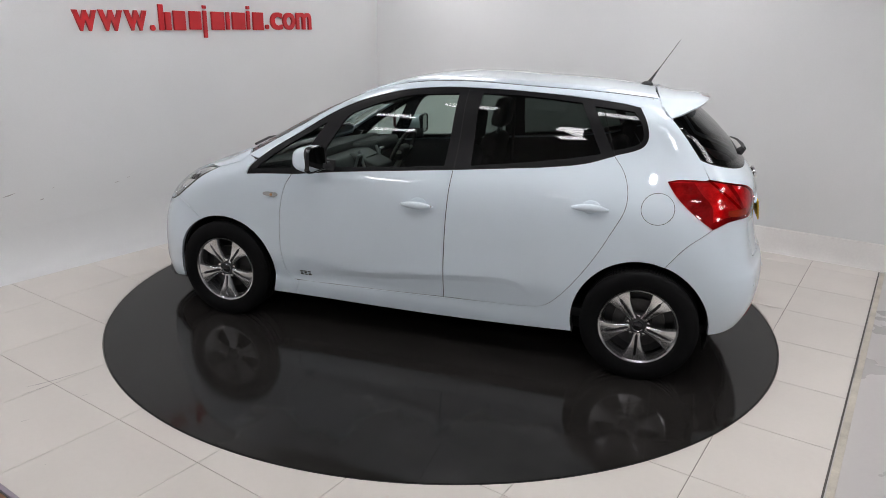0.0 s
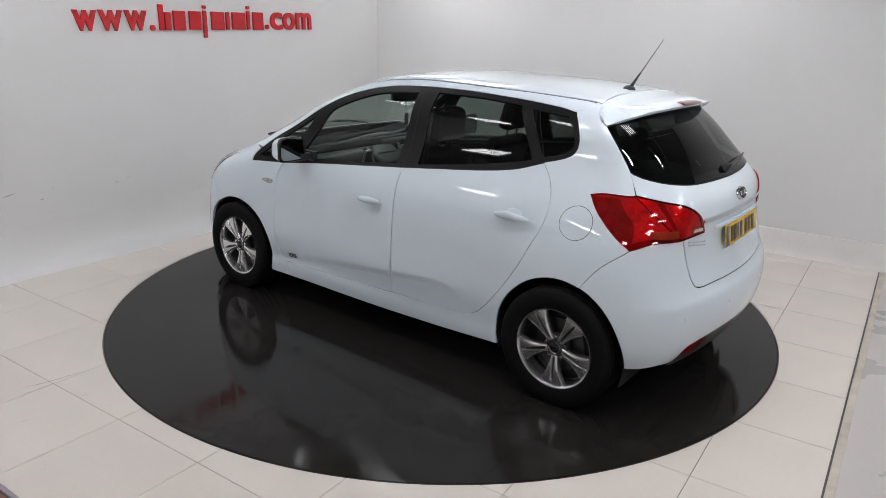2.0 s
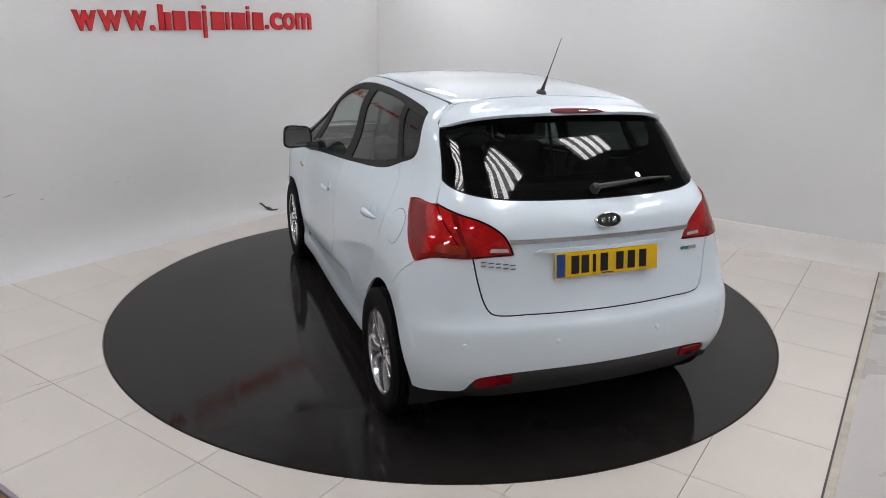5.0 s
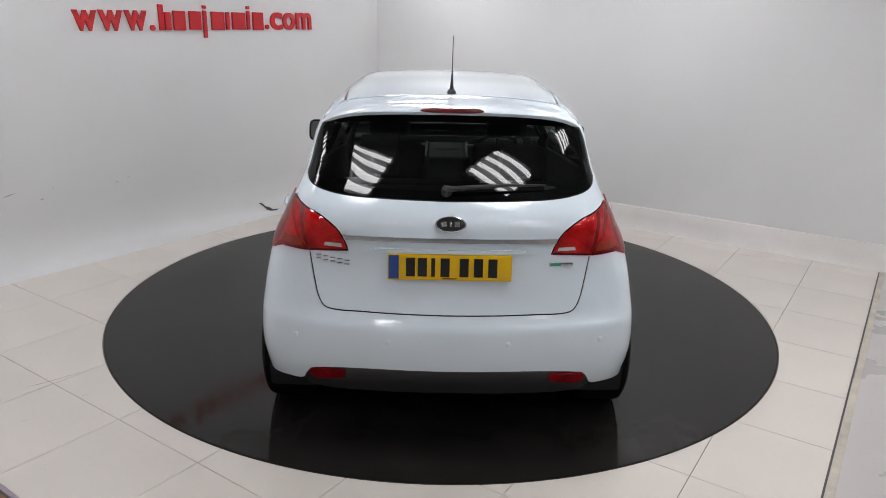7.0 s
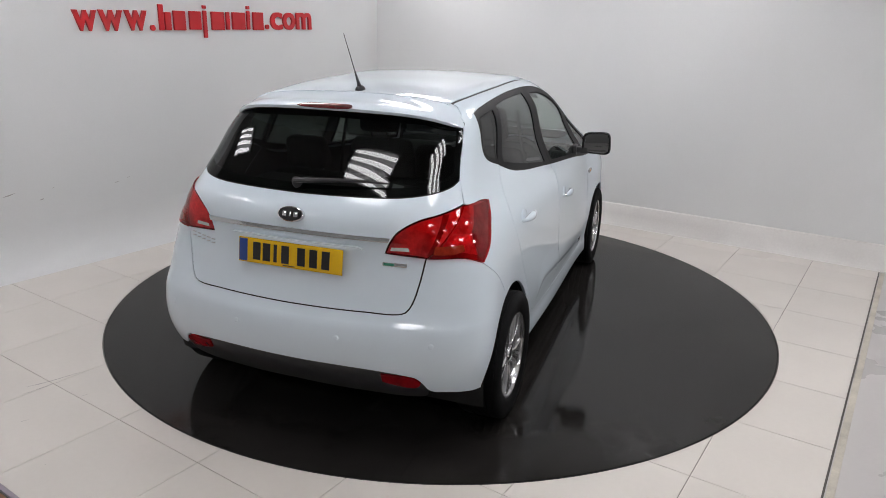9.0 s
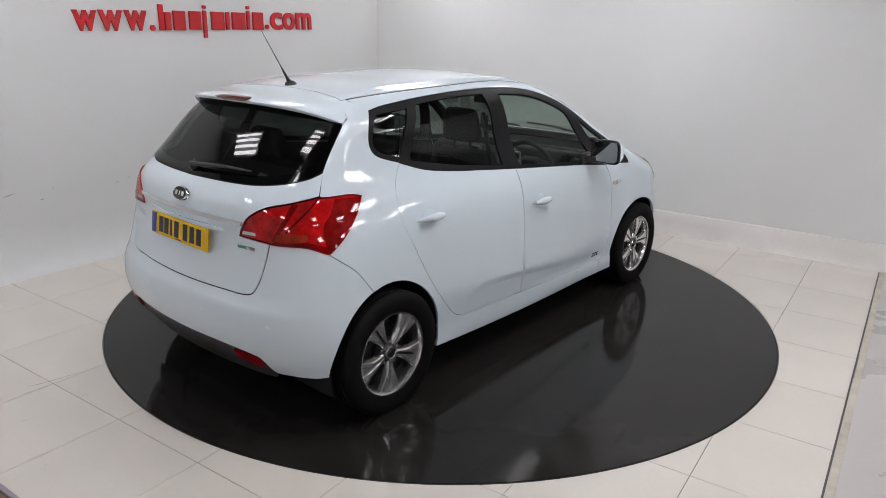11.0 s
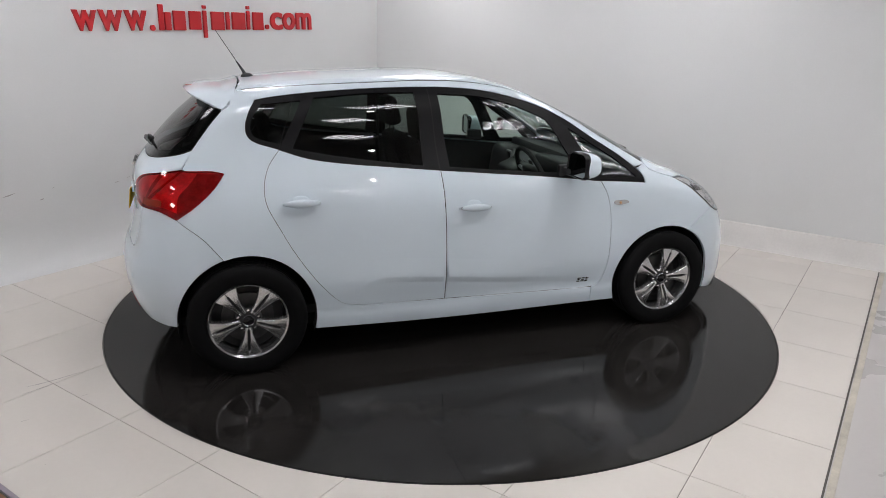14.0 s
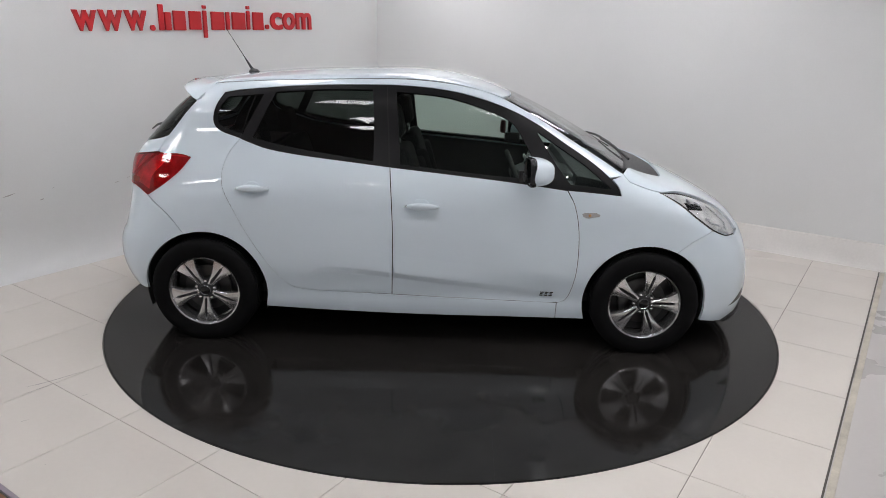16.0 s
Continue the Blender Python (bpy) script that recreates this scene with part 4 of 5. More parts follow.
def tail_lamp(side):
    outer_ctrl = [f(-1.464, 1.094, 1), *[f(*p) for p in LAMP_FRONT], f(-1.712, 0.876, 1), *[r(*p) for p in LAMP_FOOT[::-1]][:2], r(0.61, 0.918, 1), f(-1.673, 1.112, 1), *[f(*p) for p in LAMP_TOP[:1]], f(-1.524, 1.107)]
    lamp = skin("tail_lamp", [(path(outer_ctrl), [], round_body)], RED_GLASS, car, "large red wraparound tail lamp", depth=0.02, lift=0.007, side=side, gap=0.0007, step=0.02)
    inner = [f(-1.675, 1.112, 1), *[r(*p) for p in LAMP_INNER], r(0.434, 0.932, 1), r(0.57, 0.924), r(0.608, 0.919, 1)]
    skin("inner_lens", [(path(inner), [], round_body)], RED_GLASS, lamp, "red lens on the tailgate", depth=0.015, lift=0.007, side=side, gap=0.0005, step=0.02, line=False)
    skin("reflector", [(path(outer_ctrl), [], round_body)], FACETS, lamp, "faceted bright reflector", depth=0.01, lift=-0.012, side=side, gap=0.002, step=0.02, line=False)
    skin("reflector", [(path(inner), [], round_body)], FACETS, lamp, "faceted bright reflector", depth=0.01, lift=-0.008, side=side, gap=0.002, step=0.02, line=False)
    seam = [f(-1.464, 1.094, 1), *[f(*p) for p in LAMP_FRONT], f(-1.712, 0.876, 1), *[r(*p) for p in LAMP_FOOT[::-1]][:2], r(0.61, 0.918, 1), r(0.63, 0.934, 1), r(0.735, 0.932), f(-1.715, 0.91, 1), f(-1.70, 0.99), f(-1.65, 1.04), f(-1.60, 1.098, 1)]
    for nm, m, ctrl, lb, out in (("indicator_lens", AMBER, [r(0.628, 0.935, 1), r(0.70, 0.931), r(0.735, 0.938, 1), r(0.725, 0.962, 1), r(0.632, 0.968, 1)], "amber indicator section", 0.0076),
                                 ("smoked_border", SMOKED, seam, "darker red outer edge", -0.0095),
                                 ("smoked_band", SMOKED, [r(0.622, 0.93, 1), r(0.606, 0.93, 1), r(0.64, 1.09, 1), r(0.66, 1.09, 1)], "dark parting band", -0.006),
                                 ("reversing_lens", CLEAR_LAMP, [r(0.455, 0.945, 1), r(0.535, 0.947, 1), r(0.53, 0.962, 1), r(0.46, 0.96, 1)], "clear reversing lamp bar", 0.0076)):
        skin(nm, [(path(ctrl), [], round_body)], m, lamp, lb, depth=0.0, lift=out, side=side, gap=0, step=0.012, line=False)


def head_lamp(side):
    out = [f(1.245, 0.975, 1), f(1.35, 0.968), f(1.468, 0.936), f(1.61, 0.876), f(1.70, 0.824), f(1.765, 0.765), f(1.79, 0.712, 1), f(1.755, 0.703), f(1.68, 0.712), f(1.59, 0.75), f(1.47, 0.83), f(1.354, 0.915)]
    lamp = skin("head_lamp", [(path(out), [], round_body)], LAMP_BASE, car, "swept clear head lamp", depth=0.03, lift=-0.012, side=side, line=False, step=0.02)
    skin("lens", [(path(out), [], round_body)], CLEAR, lamp, "clear lens", depth=0.006, lift=0.002, side=side, line=False, step=0.03)
    bezel = [f(1.40, 0.925, 1), f(1.51, 0.90, 1), f(1.525, 0.872, 1), f(1.42, 0.888, 1)]
    skin("indicator_bowl", [(path(bezel), [], round_body)], GLOSS_BLACK, lamp, "dark indicator recess", depth=0, lift=-0.0105, side=side, gap=0, line=False, step=0.015)
    for x, z, wide, high in ((1.425, 0.925, 0.03, 0.035), (1.49, 0.905, 0.045, 0.016), (1.60, 0.855, 0.1, 0.014), (1.655, 0.815, 0.06, 0.03), (1.55, 0.82, 0.04, 0.016), (1.60, 0.79, 0.1, 0.012), (1.69, 0.765, 0.02, 0.05), (1.67, 0.735, 0.11, 0.014)):
        part("reflector", put(box(wide, 0.008, high, bevel=0.003), place(x, z, -0.008, side)), CHROME, lamp, "bright reflector facet")
    border = [f(1.245, 0.975, 1), f(1.354, 0.915), f(1.47, 0.83), f(1.59, 0.75), f(1.68, 0.712), f(1.755, 0.705, 1), f(1.745, 0.71, 1), f(1.68, 0.718), f(1.594, 0.756), f(1.475, 0.837), f(1.358, 0.921)]
    skin("lamp_seal", [(path(border), [], round_body)], GAP, lamp, "thin black lamp seal", depth=0, lift=0.003, side=side, gap=0, line=False, step=0.012)


def door_mirror(side):
    """A white-backed door mirror on a black foot."""
    bm = bmesh.new()
    bmesh.ops.create_uvsphere(bm, u_segments=28, v_segments=18, radius=1)
    for v in bm.verts:
        x, y, z = v.co
        sx, sy, sz = (math.copysign(abs(c) ** e, c) for c, e in ((x, 0.8), (y, 0.6), (z, 0.6)))
        v.co = Vector((max(sx, -0.25) * 0.105 + 0.02, sy * 0.098 * (1 - 0.1 * sz), sz * 0.076 * (1 - 0.12 * sx)))
    at = pose(0.50, 0.932, 1.1, 0, 0, -6)
    m = Matrix.Diagonal((1, side, 1, 1)) @ at
    shell = part("door_mirror", put(bm, m), PAINT, car, "white door mirror with black surround")
    rim, loops = bmesh.new(), []
    for x, k in ((0.014, 0.985), (0.0, 1.03), (-0.012, 1.02), (-0.02, 0.94), (-0.016, 0.88), (-0.013, 0.87)):
        loop = []
        for a in np.linspace(0, 2 * math.pi, 41)[:-1]:
            cy, cz = (math.copysign(abs(c) ** 0.45, c) for c in (math.cos(a), math.sin(a)))
            loop.append(rim.verts.new((x, 0.096 * k * cy * (1 - 0.05 * cz), 0.0755 * k * cz * (1 + 0.06 * cy))))
        loops.append(loop)
    for a, b in zip(loops, loops[1:]):
        for i in range(40):
            rim.faces.new((a[i], a[(i + 1) % 40], b[(i + 1) % 40], b[i]))
    rim.faces.new(loops[0])
    bmesh.ops.recalc_face_normals(rim, faces=rim.faces)
    inner_edge = [(v.co.y * 0.999, v.co.z * 0.999) for v in loops[-1]]
    part("mirror_rim", put(rim, m), GLOSS_BLACK, shell, "black mirror surround")
    gl = bmesh.new()
    gl.faces.new([gl.verts.new((-0.0135, y, z)) for y, z in inner_edge[::-1]])
    part("mirror_glass", put(gl, m), MIRROR, shell, "mirror glass")
    part("mirror_arm", put(box(0.06, 0.1, 0.045, (0.01, -0.105, -0.055), bevel=0.014), m), SATIN_BLACK, shell, "black mirror arm")
    part("mirror_foot", put(box(0.12, 0.035, 0.075, (0.02, -0.15, -0.06), bevel=0.012), m), SATIN_BLACK, shell, "black mirror foot")


def arch_liner(side, a):
    cx, cz, rad = a
    vs, fs = [], []
    ang = np.linspace(radians(-18), radians(198), 30)
    for t in ang:
        for y, k in ((0.835, 1.0), (0.80, 1.015), (0.55, 1.02)):
            vs.append((cx + rad * k * math.cos(t), y * side, cz + rad * k * math.sin(t)))
    for i in range(29):
        for j in range(2):
            fs.append((i * 3 + j, i * 3 + j + 1, (i + 1) * 3 + j + 1, (i + 1) * 3 + j))
    k = len(vs)
    vs += [(cx, 0.55 * side, cz)]
    fs += [(k, i * 3 + 2, (i + 1) * 3 + 2) for i in range(29)]
    mesh("arch_liner", vs, fs, LINER, car, "black wheel arch liner")


def tail_details(gate):
    # chrome strip across the tailgate
    strip = both([r(0.0, 1.002), r(0.25, 1.0), r(0.452, 0.998, 1), r(0.446, 0.978, 1), r(0.25, 0.981), r(0.0, 0.983)])
    skin("chrome_strip", [(path(strip), [], round_body)], CHROME, gate, "chrome strip", depth=0.012, lift=0.01, line=False, gap=0, step=0.015)
    ledge = both([r(0.0, 0.952), r(0.31, 0.952), r(0.345, 0.939, 1), r(0.31, 0.936), r(0.0, 0.938)])
    skin("handle_ledge", [(path(ledge), [], round_body)], PAINT, gate, "ledge over the number plate", depth=0.012, lift=0.016, line=False, gap=0, step=0.015)
    plate = part("number_plate", put(box(0.52, 0.006, 0.111, bevel=0.003), rear_place(0.0, 0.879, 0.013)), YELLOW, gate, "yellow rear number plate with plain bars")
    part("plate_band", put(box(0.042, 0.003, 0.1, (-0.235, 0, 0), bevel=0.001), rear_place(0.0, 0.879, 0.0165)), BLUE, plate, "blue band")
    for dx in (-0.165, -0.115, -0.07, -0.02, 0.06, 0.12, 0.18):
        part("plate_bar", put(box(0.038 if dx != -0.07 else 0.016, 0.002, 0.079, (dx, 0, 0), bevel=0.0), rear_place(0.0, 0.879, 0.0168)), INK, plate, "black bar")
    part("plate_footer", put(box(0.06, 0.002, 0.004, (0.0, 0, -0.047), bevel=0.0), rear_place(0.0, 0.879, 0.0168)), INK, plate, "thin dark line")
    oval = lathe([(0.0, 0.01), (0.056, 0.008), (0.062, 0.004), (0.064, 0.0)], 40)
    for v in oval.verts:
        v.co.z *= 0.5
    badge = part("badge", put(oval, rear_place(0.0, 1.058, 0.002)), INK, gate, "oval black and chrome badge")
    edge = lathe([(0.056, 0.008), (0.058, 0.013), (0.064, 0.011), (0.067, 0.0)], 40)
    for v in edge.verts:
        v.co.z *= 0.52
    part("badge_rim", put(edge, rear_place(0.0, 1.058, 0.002)), CHROME, badge, "chrome oval rim")
    for dx, w in ((-0.028, 0.02), (0.0, 0.008), (0.027, 0.022)):
        part("badge_bar", put(box(w, 0.004, 0.022, (dx, 0.011, 0), bevel=0.001), rear_place(0.0, 1.058, 0.002)), CHROME, badge, "chrome bar")
    for i in range(5):
        bm = bmesh.new()
        box(0.022, 0.003, 0.0045, (0, 0, 0.008), bevel=0, bm=bm)
        box(0.022, 0.003, 0.0045, (0, 0, -0.008), bevel=0, bm=bm)
        part("name_mark", put(bm, rear_place(0.56 - 0.031 * i, 0.896 - 0.004 * i, 0.003)), CHROME, gate, "small chrome mark")
    eco = part("eco_badge", put(box(0.105, 0.003, 0.016, bevel=0.001), rear_place(-0.475, 0.885, 0.003)), CHROME, gate, "small green and silver badge")
    part("eco_mark", put(box(0.045, 0.002, 0.011, (-0.025, 0.0025, 0), bevel=0.0), rear_place(-0.475, 0.885, 0.003)), GREEN, eco, "green mark")
    for y in (0.661, 0.255, -0.255, -0.661):
        part("parking_sensor", put(lathe([(0.0, 0.003), (0.0095, 0.002), (0.011, 0.0)], 18), rear_place(y, 0.562, 0.001)), PAINT, car, "white round parking sensor")
    for s in (1, -1):
        refl = [r(0.612, 0.372), r(0.6, 0.392), r(0.56, 0.403), r(0.445, 0.408, 1), r(0.447, 0.366, 1), r(0.58, 0.342)]
        skin("reflector_lens", [(path(refl), [], round_body)], RED_LENS, car, "low red bumper reflector", depth=0.01, lift=0.003, side=s, gap=0, line=False, step=0.015)
    # wiper with its motor cover
    base = rear_place(0.02, 1.17, 0.012)
    part("rear_wiper", put(lathe([(0.0, 0.028), (0.016, 0.025), (0.022, 0.008), (0.024, -0.012)], 20), base), SATIN_BLACK, gate, "black rear wiper")
    pts = [rear_place(y, z, o).translation for y, z, o in ((0.02, 1.166, 0.036), (-0.1, 1.172, 0.042), (-0.25, 1.18, 0.042), (-0.40, 1.184, 0.03))]
    part("wiper_arm", rod(pts, [0.012, 0.01, 0.007, 0.004], 8), SATIN_BLACK, gate, "black tapering wiper arm")
    part("tailgate_sticker", put(box(0.05, 0.001, 0.03, bevel=0), rear_place(-0.43, 1.19, -0.008)), SILVER, gate, "small pale sticker")


def spoiler(gate):
    """The roof's overhanging spoiler, from the seam to its lip and back to the glass."""
    rows = []
    for q in np.linspace(-1, 1, 45):
        a = abs(q)
        e = a ** 6
        lip = np.array((-1.648 + 0.09 * a ** 2 + 0.105 * e, q * 0.602, 1.492 - 0.022 * a ** 2 - 0.055 * e))
        p0 = on_top([(-1.3435 - 0.035 * a ** 2, q * 0.512)])[0]
        p1 = on_top([(p0[0] * 0.66 + lip[0] * 0.34 + 0.018 * e, q * 0.564)])[0]
        p2 = on_top([(p0[0] * 0.34 + lip[0] * 0.66 + 0.018 * e, q * 0.592)])[0]
        p2[2] = max(p2[2], lip[2] + 0.004 + 0.35 * (p0[2] - lip[2]) * (1 - e) * 0.5)
        rows.append([p0 - np.array((0, 0, 0.012)), p0, p1 + np.array((0, 0, 0.004 * (1 - e))), p2 + np.array((0, 0, 0.006 * (1 - e))), lip + np.array((0.014, 0, 0.004)), lip + np.array((0, 0, -0.005)),
                     lip + np.array((0.008, 0, -0.018)), lip + np.array((0.05, 0, -0.026)), np.array((-1.50 + 0.075 * a ** 3, q * 0.598, 1.468 - 0.035 * a ** 3))])
    m = len(rows[0])
    vs = [tuple(p) for row in rows for p in row]
    fs = [(i * m + j, i * m + j + 1, (i + 1) * m + j + 1, (i + 1) * m + j) for i in range(len(rows) - 1) for j in range(m - 1)]
    fs += [tuple(range(m)), tuple(range((len(rows) - 1) * m, len(rows) * m))]
    bm = bmesh.new()
    bv = [bm.verts.new(v) for v in vs]
    for q in fs:
        bm.faces.new([bv[i] for i in q])
    bmesh.ops.recalc_face_normals(bm, faces=bm.faces)
    sp_ = part("roof_spoiler", bm, PAINT, gate, "white roof spoiler")
    lens = bmesh.new()
    rings = []
    for y in np.linspace(-0.14, 0.14, 17):
        k = (1 - (y / 0.142) ** 4) ** 0.5
        x = -1.645 + 0.085 * (y / 0.597) ** 2
        rings.append([lens.verts.new((x + dx, y, 1.492 + dz * k)) for dx, dz in ((0.05, 0.010), (0.006, 0.009), (-0.005, 0.0), (-0.003, -0.010), (0.03, -0.016))])
    for a, b in zip(rings, rings[1:]):
        for j in range(4):
            lens.faces.new((a[j], a[j + 1], b[j + 1], b[j]))
    bmesh.ops.recalc_face_normals(lens, faces=lens.faces)
    part("brake_lamp", lens, DEEP_RED, sp_, "slim red high brake lamp")


def aerial():
    p = on_top([(-1.285, 0.0)])[0]
    bm = bmesh.new()
    bmesh.ops.create_uvsphere(bm, u_segments=20, v_segments=12, radius=1)
    for v in bm.verts:
        v.co = Vector((v.co.x * (0.042 if v.co.x > 0 else 0.032), v.co.y * 0.022, max(v.co.z, -0.1) * 0.024)) + Vector(p)
    foot = part("roof_aerial", bm, SATIN_BLACK, car, "black roof aerial on a small foot")
    d = Vector((-0.155, 0, 0.252))
    o = Vector(p) + Vector((-0.005, 0, 0.015))
    part("aerial_collar", rod([o, o + d * 0.12, o + d * 0.3], [0.011, 0.0075, 0.004], 10), SATIN_BLACK, foot, "black tapered collar")
    part("aerial_rod", rod([o + d * 0.28, o + d], [0.0028, 0.0016], 6), SATIN_BLACK, foot, "thin aerial rod")


# ---- wheels ----
def wheel(x, side, turn):
    """Alloy wheel with five broad slotted spokes, built facing +y."""
    root = part("wheel", lathe([(0.198, -0.12), (0.203, -0.10), (0.196, -0.06), (0.195, 0.0), (0.204, 0.022), (0.212, 0.026), (0.214, 0.018), (0.214, -0.12)], 64, closed=True), MACHINED, car, "alloy wheel with five slotted spokes")
    tyre = [(0.206, -0.165), (0.225, -0.185), (0.27, -0.192), (0.3, -0.18), (0.314, -0.155)]
    for yy in (-0.12, -0.08, -0.04, 0.0):
        tyre += [(0.316, yy - 0.013), (0.316, yy + 0.010), (0.309, yy + 0.0115), (0.309, yy + 0.0135)]
    tyre += [(0.3155, 0.016), (0.31, 0.026), (0.298, 0.034), (0.275, 0.0385), (0.25, 0.037), (0.232, 0.0315), (0.222, 0.03), (0.214, 0.022), (0.206, 0.0)]
    part("tyre", lathe(tyre, 72), RUBBER, root, "black road tyre")
    part("rim_well", lathe([(0.0, -0.07), (0.1, -0.072), (0.19, -0.075), (0.197, -0.1)], 48), DARK_ALLOY, root, "dark wheel well")
    part("brake_disc", lathe([(0.04, -0.05), (0.14, -0.05), (0.14, -0.062), (0.04, -0.062)], 40, closed=True), shade("brake_steel", (0.1, 0.1, 0.1), 0.45, metal=1.0, vary=0.2, grain=20), root, "grey brake disc")
    for k in range(5):
        a = 2 * math.pi * k / 5
        for s in (1, -1):
            bm = bmesh.new()
            ring_ = []
            for i in range(19):
                t = i / 18
                rad = 0.042 + (0.2 - 0.042) * t
                c = s * (0.0068 if 0.1 < t < 0.86 else 0.0006)
                w_in, w_out = s * 0.0, s * (0.019 + 0.053 * t ** 1.8) - c
                y = 0.004 + 0.012 * t ** 1.5 + 0.006 * math.sin(math.pi * t)
                e0, e1 = c + w_in, c + w_out
                ring_.append([bm.verts.new((rad, yy, zz_)) for yy, zz_ in ((y - 0.03, e0), (y - 0.002, e0), (y, e0 + s * 0.0015), (y + 0.0005, (e0 + e1) / 2), (y - 0.002, e1 - s * 0.003), (y - 0.006, e1), (y - 0.03, e1 + s * 0.004))])
            for p, q in zip(ring_, ring_[1:]):
                for j in range(6):
                    bm.faces.new((p[j], p[j + 1], q[j + 1], q[j]))
            bmesh.ops.recalc_face_normals(bm, faces=bm.faces)
            bmesh.ops.rotate(bm, verts=bm.verts, cent=(0, 0, 0), matrix=Matrix.Rotation(-a, 3, "Y"))
            part("spoke", bm, MACHINED, root, "machined spoke half")
        bm = bmesh.new()
        box(0.16, 0.012, 0.02, (0.118, -0.018, 0), bevel=0.002, bm=bm)
        bmesh.ops.rotate(bm, verts=bm.verts, cent=(0, 0, 0), matrix=Matrix.Rotation(-a, 3, "Y"))
        part("spoke_slot", bm, DARK_ALLOY, root, "dark slot between spoke halves")
        b0 = a + math.pi / 5
        nut = lathe([(0.0, 0.010), (0.008, 0.009), (0.0105, 0.003), (0.0105, -0.03)], 12)
        bmesh.ops.translate(nut, verts=nut.verts, vec=(0.057 * math.cos(b0), -0.004, 0.057 * math.sin(b0)))
        part("wheel_nut", nut, CHROME, root, "chrome wheel nut")
    part("hub", lathe([(0.0, 0.002), (0.045, 0.002), (0.068, -0.012), (0.075, -0.035)], 40), DARK_ALLOY, root, "dark hub face")
    part("centre_cap", lathe([(0.0, 0.014), (0.02, 0.013), (0.028, 0.009), (0.03, 0.0)], 32), GLOSS_BLACK, root, "black centre cap")
    part("cap_rim", lathe([(0.028, 0.01), (0.03, 0.012), (0.032, 0.008), (0.033, 0.0)], 32), CHROME, root, "chrome cap rim")
    return root


def wheels():
    first_ = wheel(0, 1, 0)
    spots = ((ARCH_F[0], 1, -89), (ARCH_R[0] - 0.006, 1, -90), (ARCH_F[0], -1, 3), (ARCH_R[0] - 0.006, -1, -92))
    for i, (x, side, a) in enumerate(spots):
        if side > 0:
            m = Matrix.Translation((x, 0.853, 0.312)) @ Matrix.Rotation(radians(-a), 4, "Y")
        else:
            m = Matrix.Translation((x, -0.853, 0.312)) @ Matrix.Rotation(radians(180), 4, "Z") @ Matrix.Rotation(radians(-(180 - a)), 4, "Y")
        if i:
            copy_thing(first_, m)
        else:
            first_.matrix_basis = m


# ---- inside the car ----
def seat(x, y, wide=0.5, front=True):
    root = part("car_seat", box(0.5, wide, 0.17, (x + 0.2, y, 0.5), (0, -6, 0), bevel=0.06, segments=4), CLOTH, car, "black cloth car seat")
    part("backrest", box(0.14, wide, 0.66, (x - 0.12, y, 0.82), (0, -16, 0), bevel=0.06, segments=4, taper=0.86), CLOTH, root, "black cloth backrest")
    for s in (1, -1):
        part("bolster", box(0.17, 0.09, 0.5, (x - 0.09, y + s * (wide / 2 - 0.04), 0.78), (0, -16, 0), bevel=0.04, segments=3), CLOTH, root, "padded side bolster")
        part("headrest_post", rod([(x - 0.21, y + s * 0.06, 1.1), (x - 0.235, y + s * 0.06, 1.22)], 0.007, 8), CHROME, root, "steel headrest post")
    part("headrest", box(0.11, 0.27, 0.2, (x - 0.245, y, 1.29), (0, -10, 0), bevel=0.05, segments=4, taper=0.85), CLOTH, root, "black padded headrest")
    return root


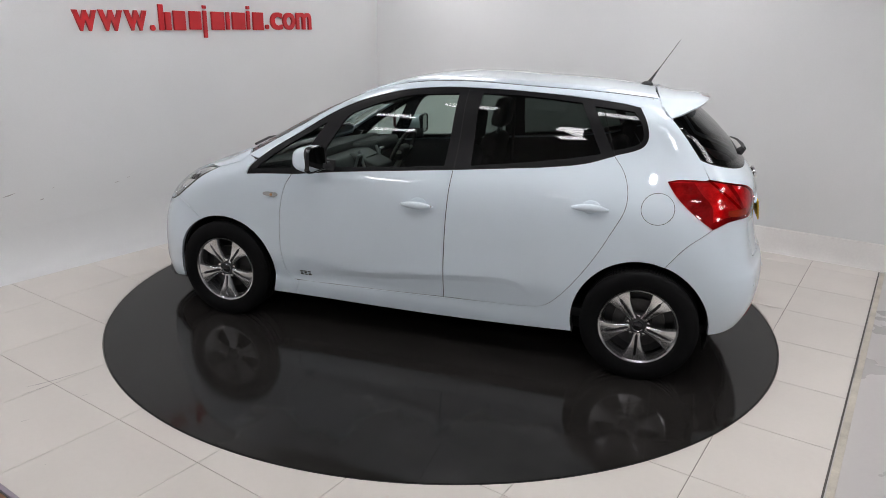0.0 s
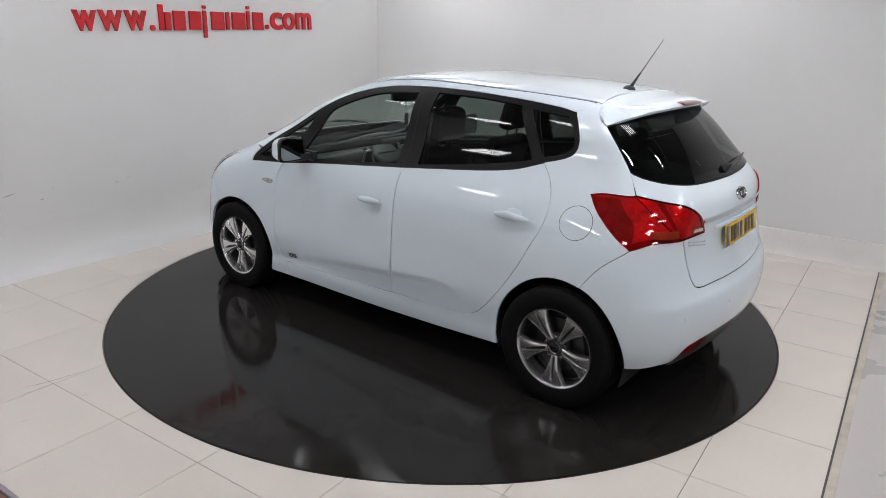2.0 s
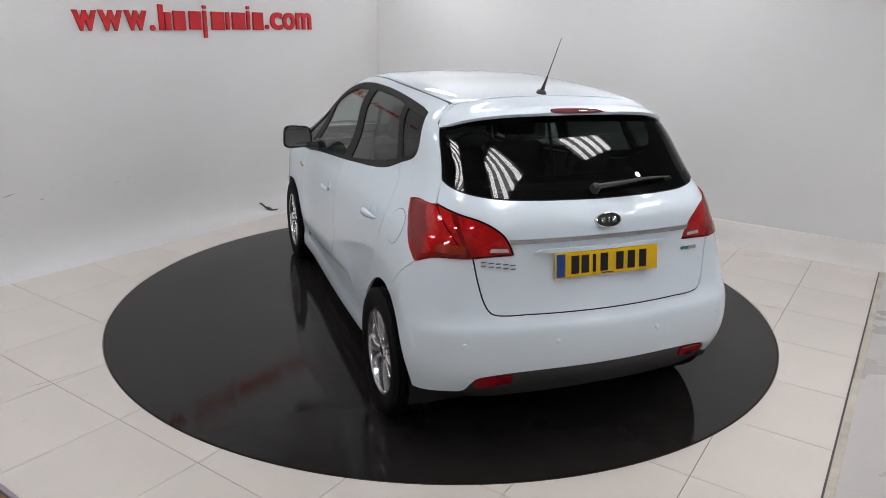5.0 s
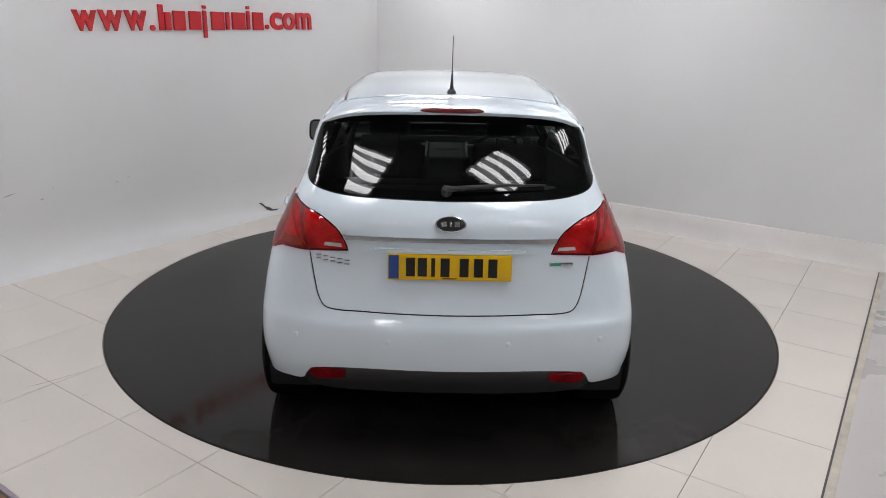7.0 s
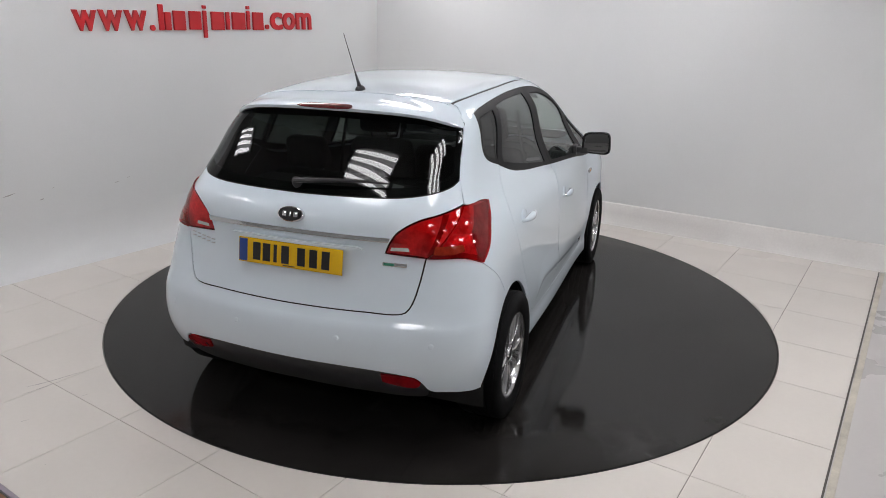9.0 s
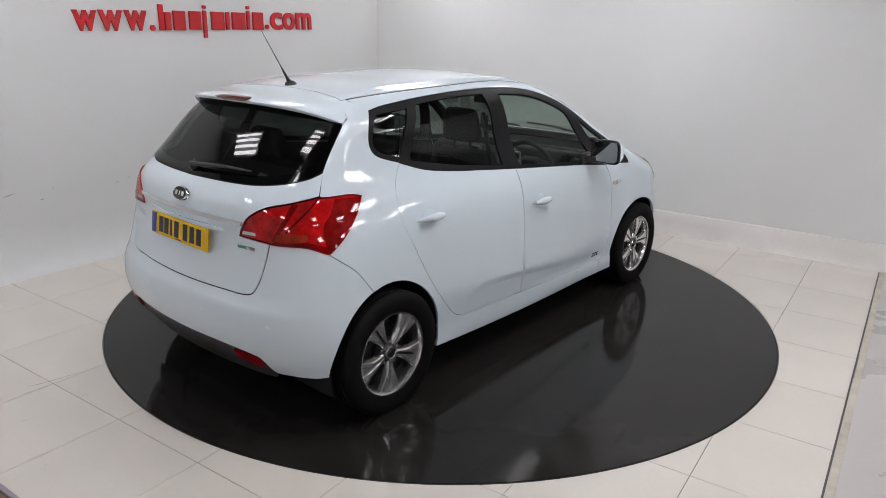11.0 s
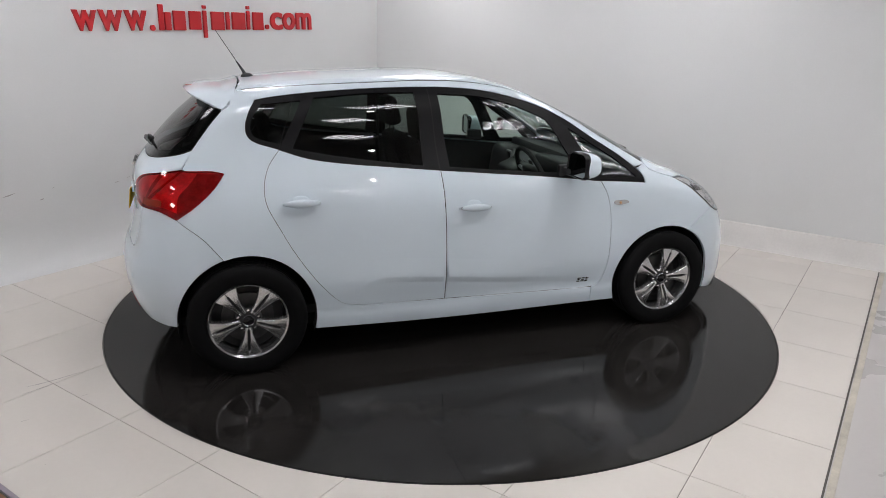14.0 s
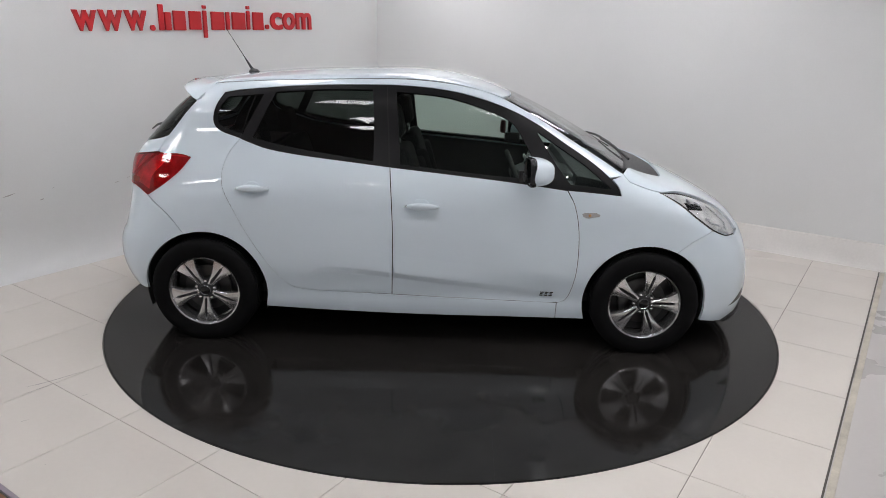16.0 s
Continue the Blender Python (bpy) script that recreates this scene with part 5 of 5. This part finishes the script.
def cabin():
    for y in (0.37, -0.37):
        seat(-0.06, y)
    bench = part("rear_bench", box(0.5, 1.24, 0.18, (-0.72, 0, 0.5), (0, -6, 0), bevel=0.06, segments=4), CLOTH, car, "black cloth rear bench")
    for y, w in ((0.32, 0.6), (-0.32, 0.6)):
        part("backrest", box(0.14, w, 0.56, (-1.06, y, 0.8), (0, -18, 0), bevel=0.05, segments=4), CLOTH, bench, "black cloth backrest")
    for y in (0.38, -0.38):
        part("headrest", box(0.1, 0.26, 0.17, (-1.17, y, 1.19), (0, -14, 0), bevel=0.045, segments=4, taper=0.88), CLOTH, bench, "black padded headrest")
    part("parcel_shelf", box(0.5, 1.2, 0.03, (-1.45, 0, 1.05), bevel=0.01), TRIM, car, "black parcel shelf")
    part("cabin_floor", box(2.9, 1.5, 0.06, (-0.3, 0, 0.3), bevel=0.02), TRIM, car, "dark cabin floor")
    part("underbody", box(3.3, 1.45, 0.1, (0.0, 0, 0.24), bevel=0.03), LINER, car, "black underbody")
    part("exhaust_pipe", rod([(-1.5, -0.42, 0.24), (-1.7, -0.42, 0.235), (-1.8, -0.42, 0.215)], 0.022, 14), LINER, car, "dark exhaust pipe")
    dash = part("dashboard", box(0.52, 1.42, 0.3, (0.86, 0, 0.82), (0, 8, 0), bevel=0.09, segments=4), DASH, car, "dark grey dashboard with silver trim")
    part("dashboard_top", box(0.4, 1.36, 0.08, (0.98, 0, 0.965), (0, 10, 0), bevel=0.03), DASH, dash, "dark padded dashboard top")
    part("instrument_hood", box(0.3, 0.42, 0.1, (0.72, -0.38, 0.98), (0, 10, 0), bevel=0.04, segments=3), DASH, dash, "dark instrument hood")
    part("centre_console", box(0.24, 0.3, 0.36, (0.62, 0, 0.8), (0, -24, 0), bevel=0.03, segments=3), DASH, dash, "dark centre console")
    part("screen", box(0.01, 0.19, 0.09, (0.565, 0.0, 0.93), (0, -20, 0), bevel=0.003), GLOSS_BLACK, dash, "dark display screen")
    for s in (1, -1):
        part("console_trim", rod([(0.585, s * 0.15, 1.02), (0.535, s * 0.155, 0.9), (0.49, s * 0.14, 0.78)], 0.011, 8), SILVER, dash, "silver console trim")
        part("air_vent", box(0.02, 0.075, 0.11, (0.57, s * 0.19, 0.955), (0, -18, 0), bevel=0.012), SILVER, dash, "silver-framed air vent")
        part("vent_slats", box(0.022, 0.055, 0.088, (0.566, s * 0.19, 0.955), (0, -18, 0), bevel=0.008), TRIM, dash, "black vent slats")
    wheel_ = bmesh.new()
    c, tilt = Vector((0.47, -0.38, 0.945)), Matrix.Rotation(radians(-24), 3, "Y")
    ring_ = [c + tilt @ Vector((0, 0.182 * math.cos(a), 0.182 * math.sin(a))) for a in np.linspace(0, 2 * math.pi, 41)]
    rod(ring_, 0.016, 10, bm=wheel_)
    wheel_ = part("steering_wheel", wheel_, TRIM, car, "black steering wheel with silver spokes")
    hub = box(0.06, 0.14, 0.12, (0, 0, 0), bevel=0.025, segments=3)
    bmesh.ops.transform(hub, matrix=Matrix.Translation(c) @ tilt.to_4x4(), verts=hub.verts)
    part("hub_pad", hub, TRIM, wheel_, "black hub pad")
    for a in (0.15, math.pi - 0.15, 1.5 * math.pi - 0.35, 1.5 * math.pi + 0.35):
        part("spoke", rod([c + tilt @ Vector((-0.008, 0.06 * math.cos(a), 0.06 * math.sin(a))), c + tilt @ Vector((-0.002, 0.175 * math.cos(a), 0.175 * math.sin(a)))], 0.012, 8), SILVER, wheel_, "silver spoke")
    mir = part("inside_mirror", box(0.03, 0.24, 0.065, (0.40, -0.02, 1.375), (0, 12, -8), bevel=0.014, segments=3), TRIM, car, "black rear-view mirror")
    part("mirror_stem", rod([(0.41, 0, 1.385), (0.45, 0, 1.42)], 0.012, 8), TRIM, mir, "black mirror stem")
    fresh = part("air_freshener", box(0.02, 0.055, 0.085, (0.385, -0.02, 1.225), (0, 0, 24), bevel=0.012), shade("dark_red_card", (0.06, 0.012, 0.014), 0.7, vary=0.3, grain=40), car, "dark red air freshener on a cord")
    part("cord", rod([(0.388, -0.02, 1.35), (0.386, -0.02, 1.265)], 0.0016, 6), INK, fresh, "thin black cord")
    head = on_top([(x, y) for x in np.linspace(-1.32, 0.4, 24) for y in np.linspace(-0.52, 0.52, 13)])
    mesh("headliner", [(x, y, z - 0.05) for x, y, z in head], [(i * 13 + j, i * 13 + j + 1, (i + 1) * 13 + j + 1, (i + 1) * 13 + j) for i in range(23) for j in range(12)], HEADLINER, car, "grey cloth headliner")
    for s in (1, -1):
        part("sun_visor", box(0.16, 0.34, 0.018, (0.3, s * 0.33, 1.46), (0, 22, 0), bevel=0.006), HEADLINER, car, "grey sun visor")
        part("belt_strap", rod([(-0.34, s * 0.56, 1.38), (-0.33, s * 0.62, 1.1), (-0.3, s * 0.68, 0.6)], 0.012, 6), TRIM, car, "black seat belt")


body_panels()
wheels()
cabin()
mesh("interior_lining", LINING["v"], LINING["f"], TRIM, car, "dark inner lining of the doors and pillars")


# ---- floor tiles and granite slabs ----
def floor_tiles():
    """Cream tiles, 0.6 m square, cut round the turntable."""
    us = [-2.913] + [0.03 + 0.594 * k for k in range(-4, 5)] + [2.64]
    vs_ = [-2.62] + [0.308 + 0.598 * k for k in range(-4, 4)] + [2.594]
    g = 0.0016
    for u0, u1 in zip(us, us[1:]):
        for v0, v1 in zip(vs_, vs_[1:]):
            sq = np.array([W(u, v)[:2] for u, v in ((u0 + g, v0 + g), (u0 + g, v1 - g), (u1 - g, v1 - g), (u1 - g, v0 + g))])
            cut = clip_round(sq, RIM + 0.007, keep_in=False)
            if len(cut) < 3:
                continue
            m = len(cut)
            c = np.array(cut).mean(0)
            me_v = [(x - c[0], y - c[1], z) for z in (0.0, -0.006) for x, y in cut]
            bm = bmesh.new()
            bv = [bm.verts.new(p) for p in me_v]
            bm.faces.new(bv[:m])
            for i in range(m):
                bm.faces.new((bv[i], bv[m + i], bv[m + (i + 1) % m], bv[(i + 1) % m]))
            bmesh.ops.triangulate(bm, faces=[fc for fc in bm.faces if len(fc.verts) > 4])
            bmesh.ops.recalc_face_normals(bm, faces=bm.faces)
            if bm.faces and sum(fc.normal.z * fc.calc_area() for fc in bm.faces) < 0:
                bmesh.ops.reverse_faces(bm, faces=bm.faces)
            ob = part("tile", bm, TILE, floor, "", smooth=False)
            ob.location = (c[0], c[1], 0)


floor_tiles()
deck_pieces()


def motions():
    """The turntable turns once through half a circle, and the car rides on it."""
    walk(turntable, [(t, pose(0, 0, 0, 0, 0, a)) for t, a in TURN])
    walk(car, [(t, pose(0, 0, 0, 0, 0, a) @ pose(0, -0.0141, 0)) for t, a in TURN])


motions()
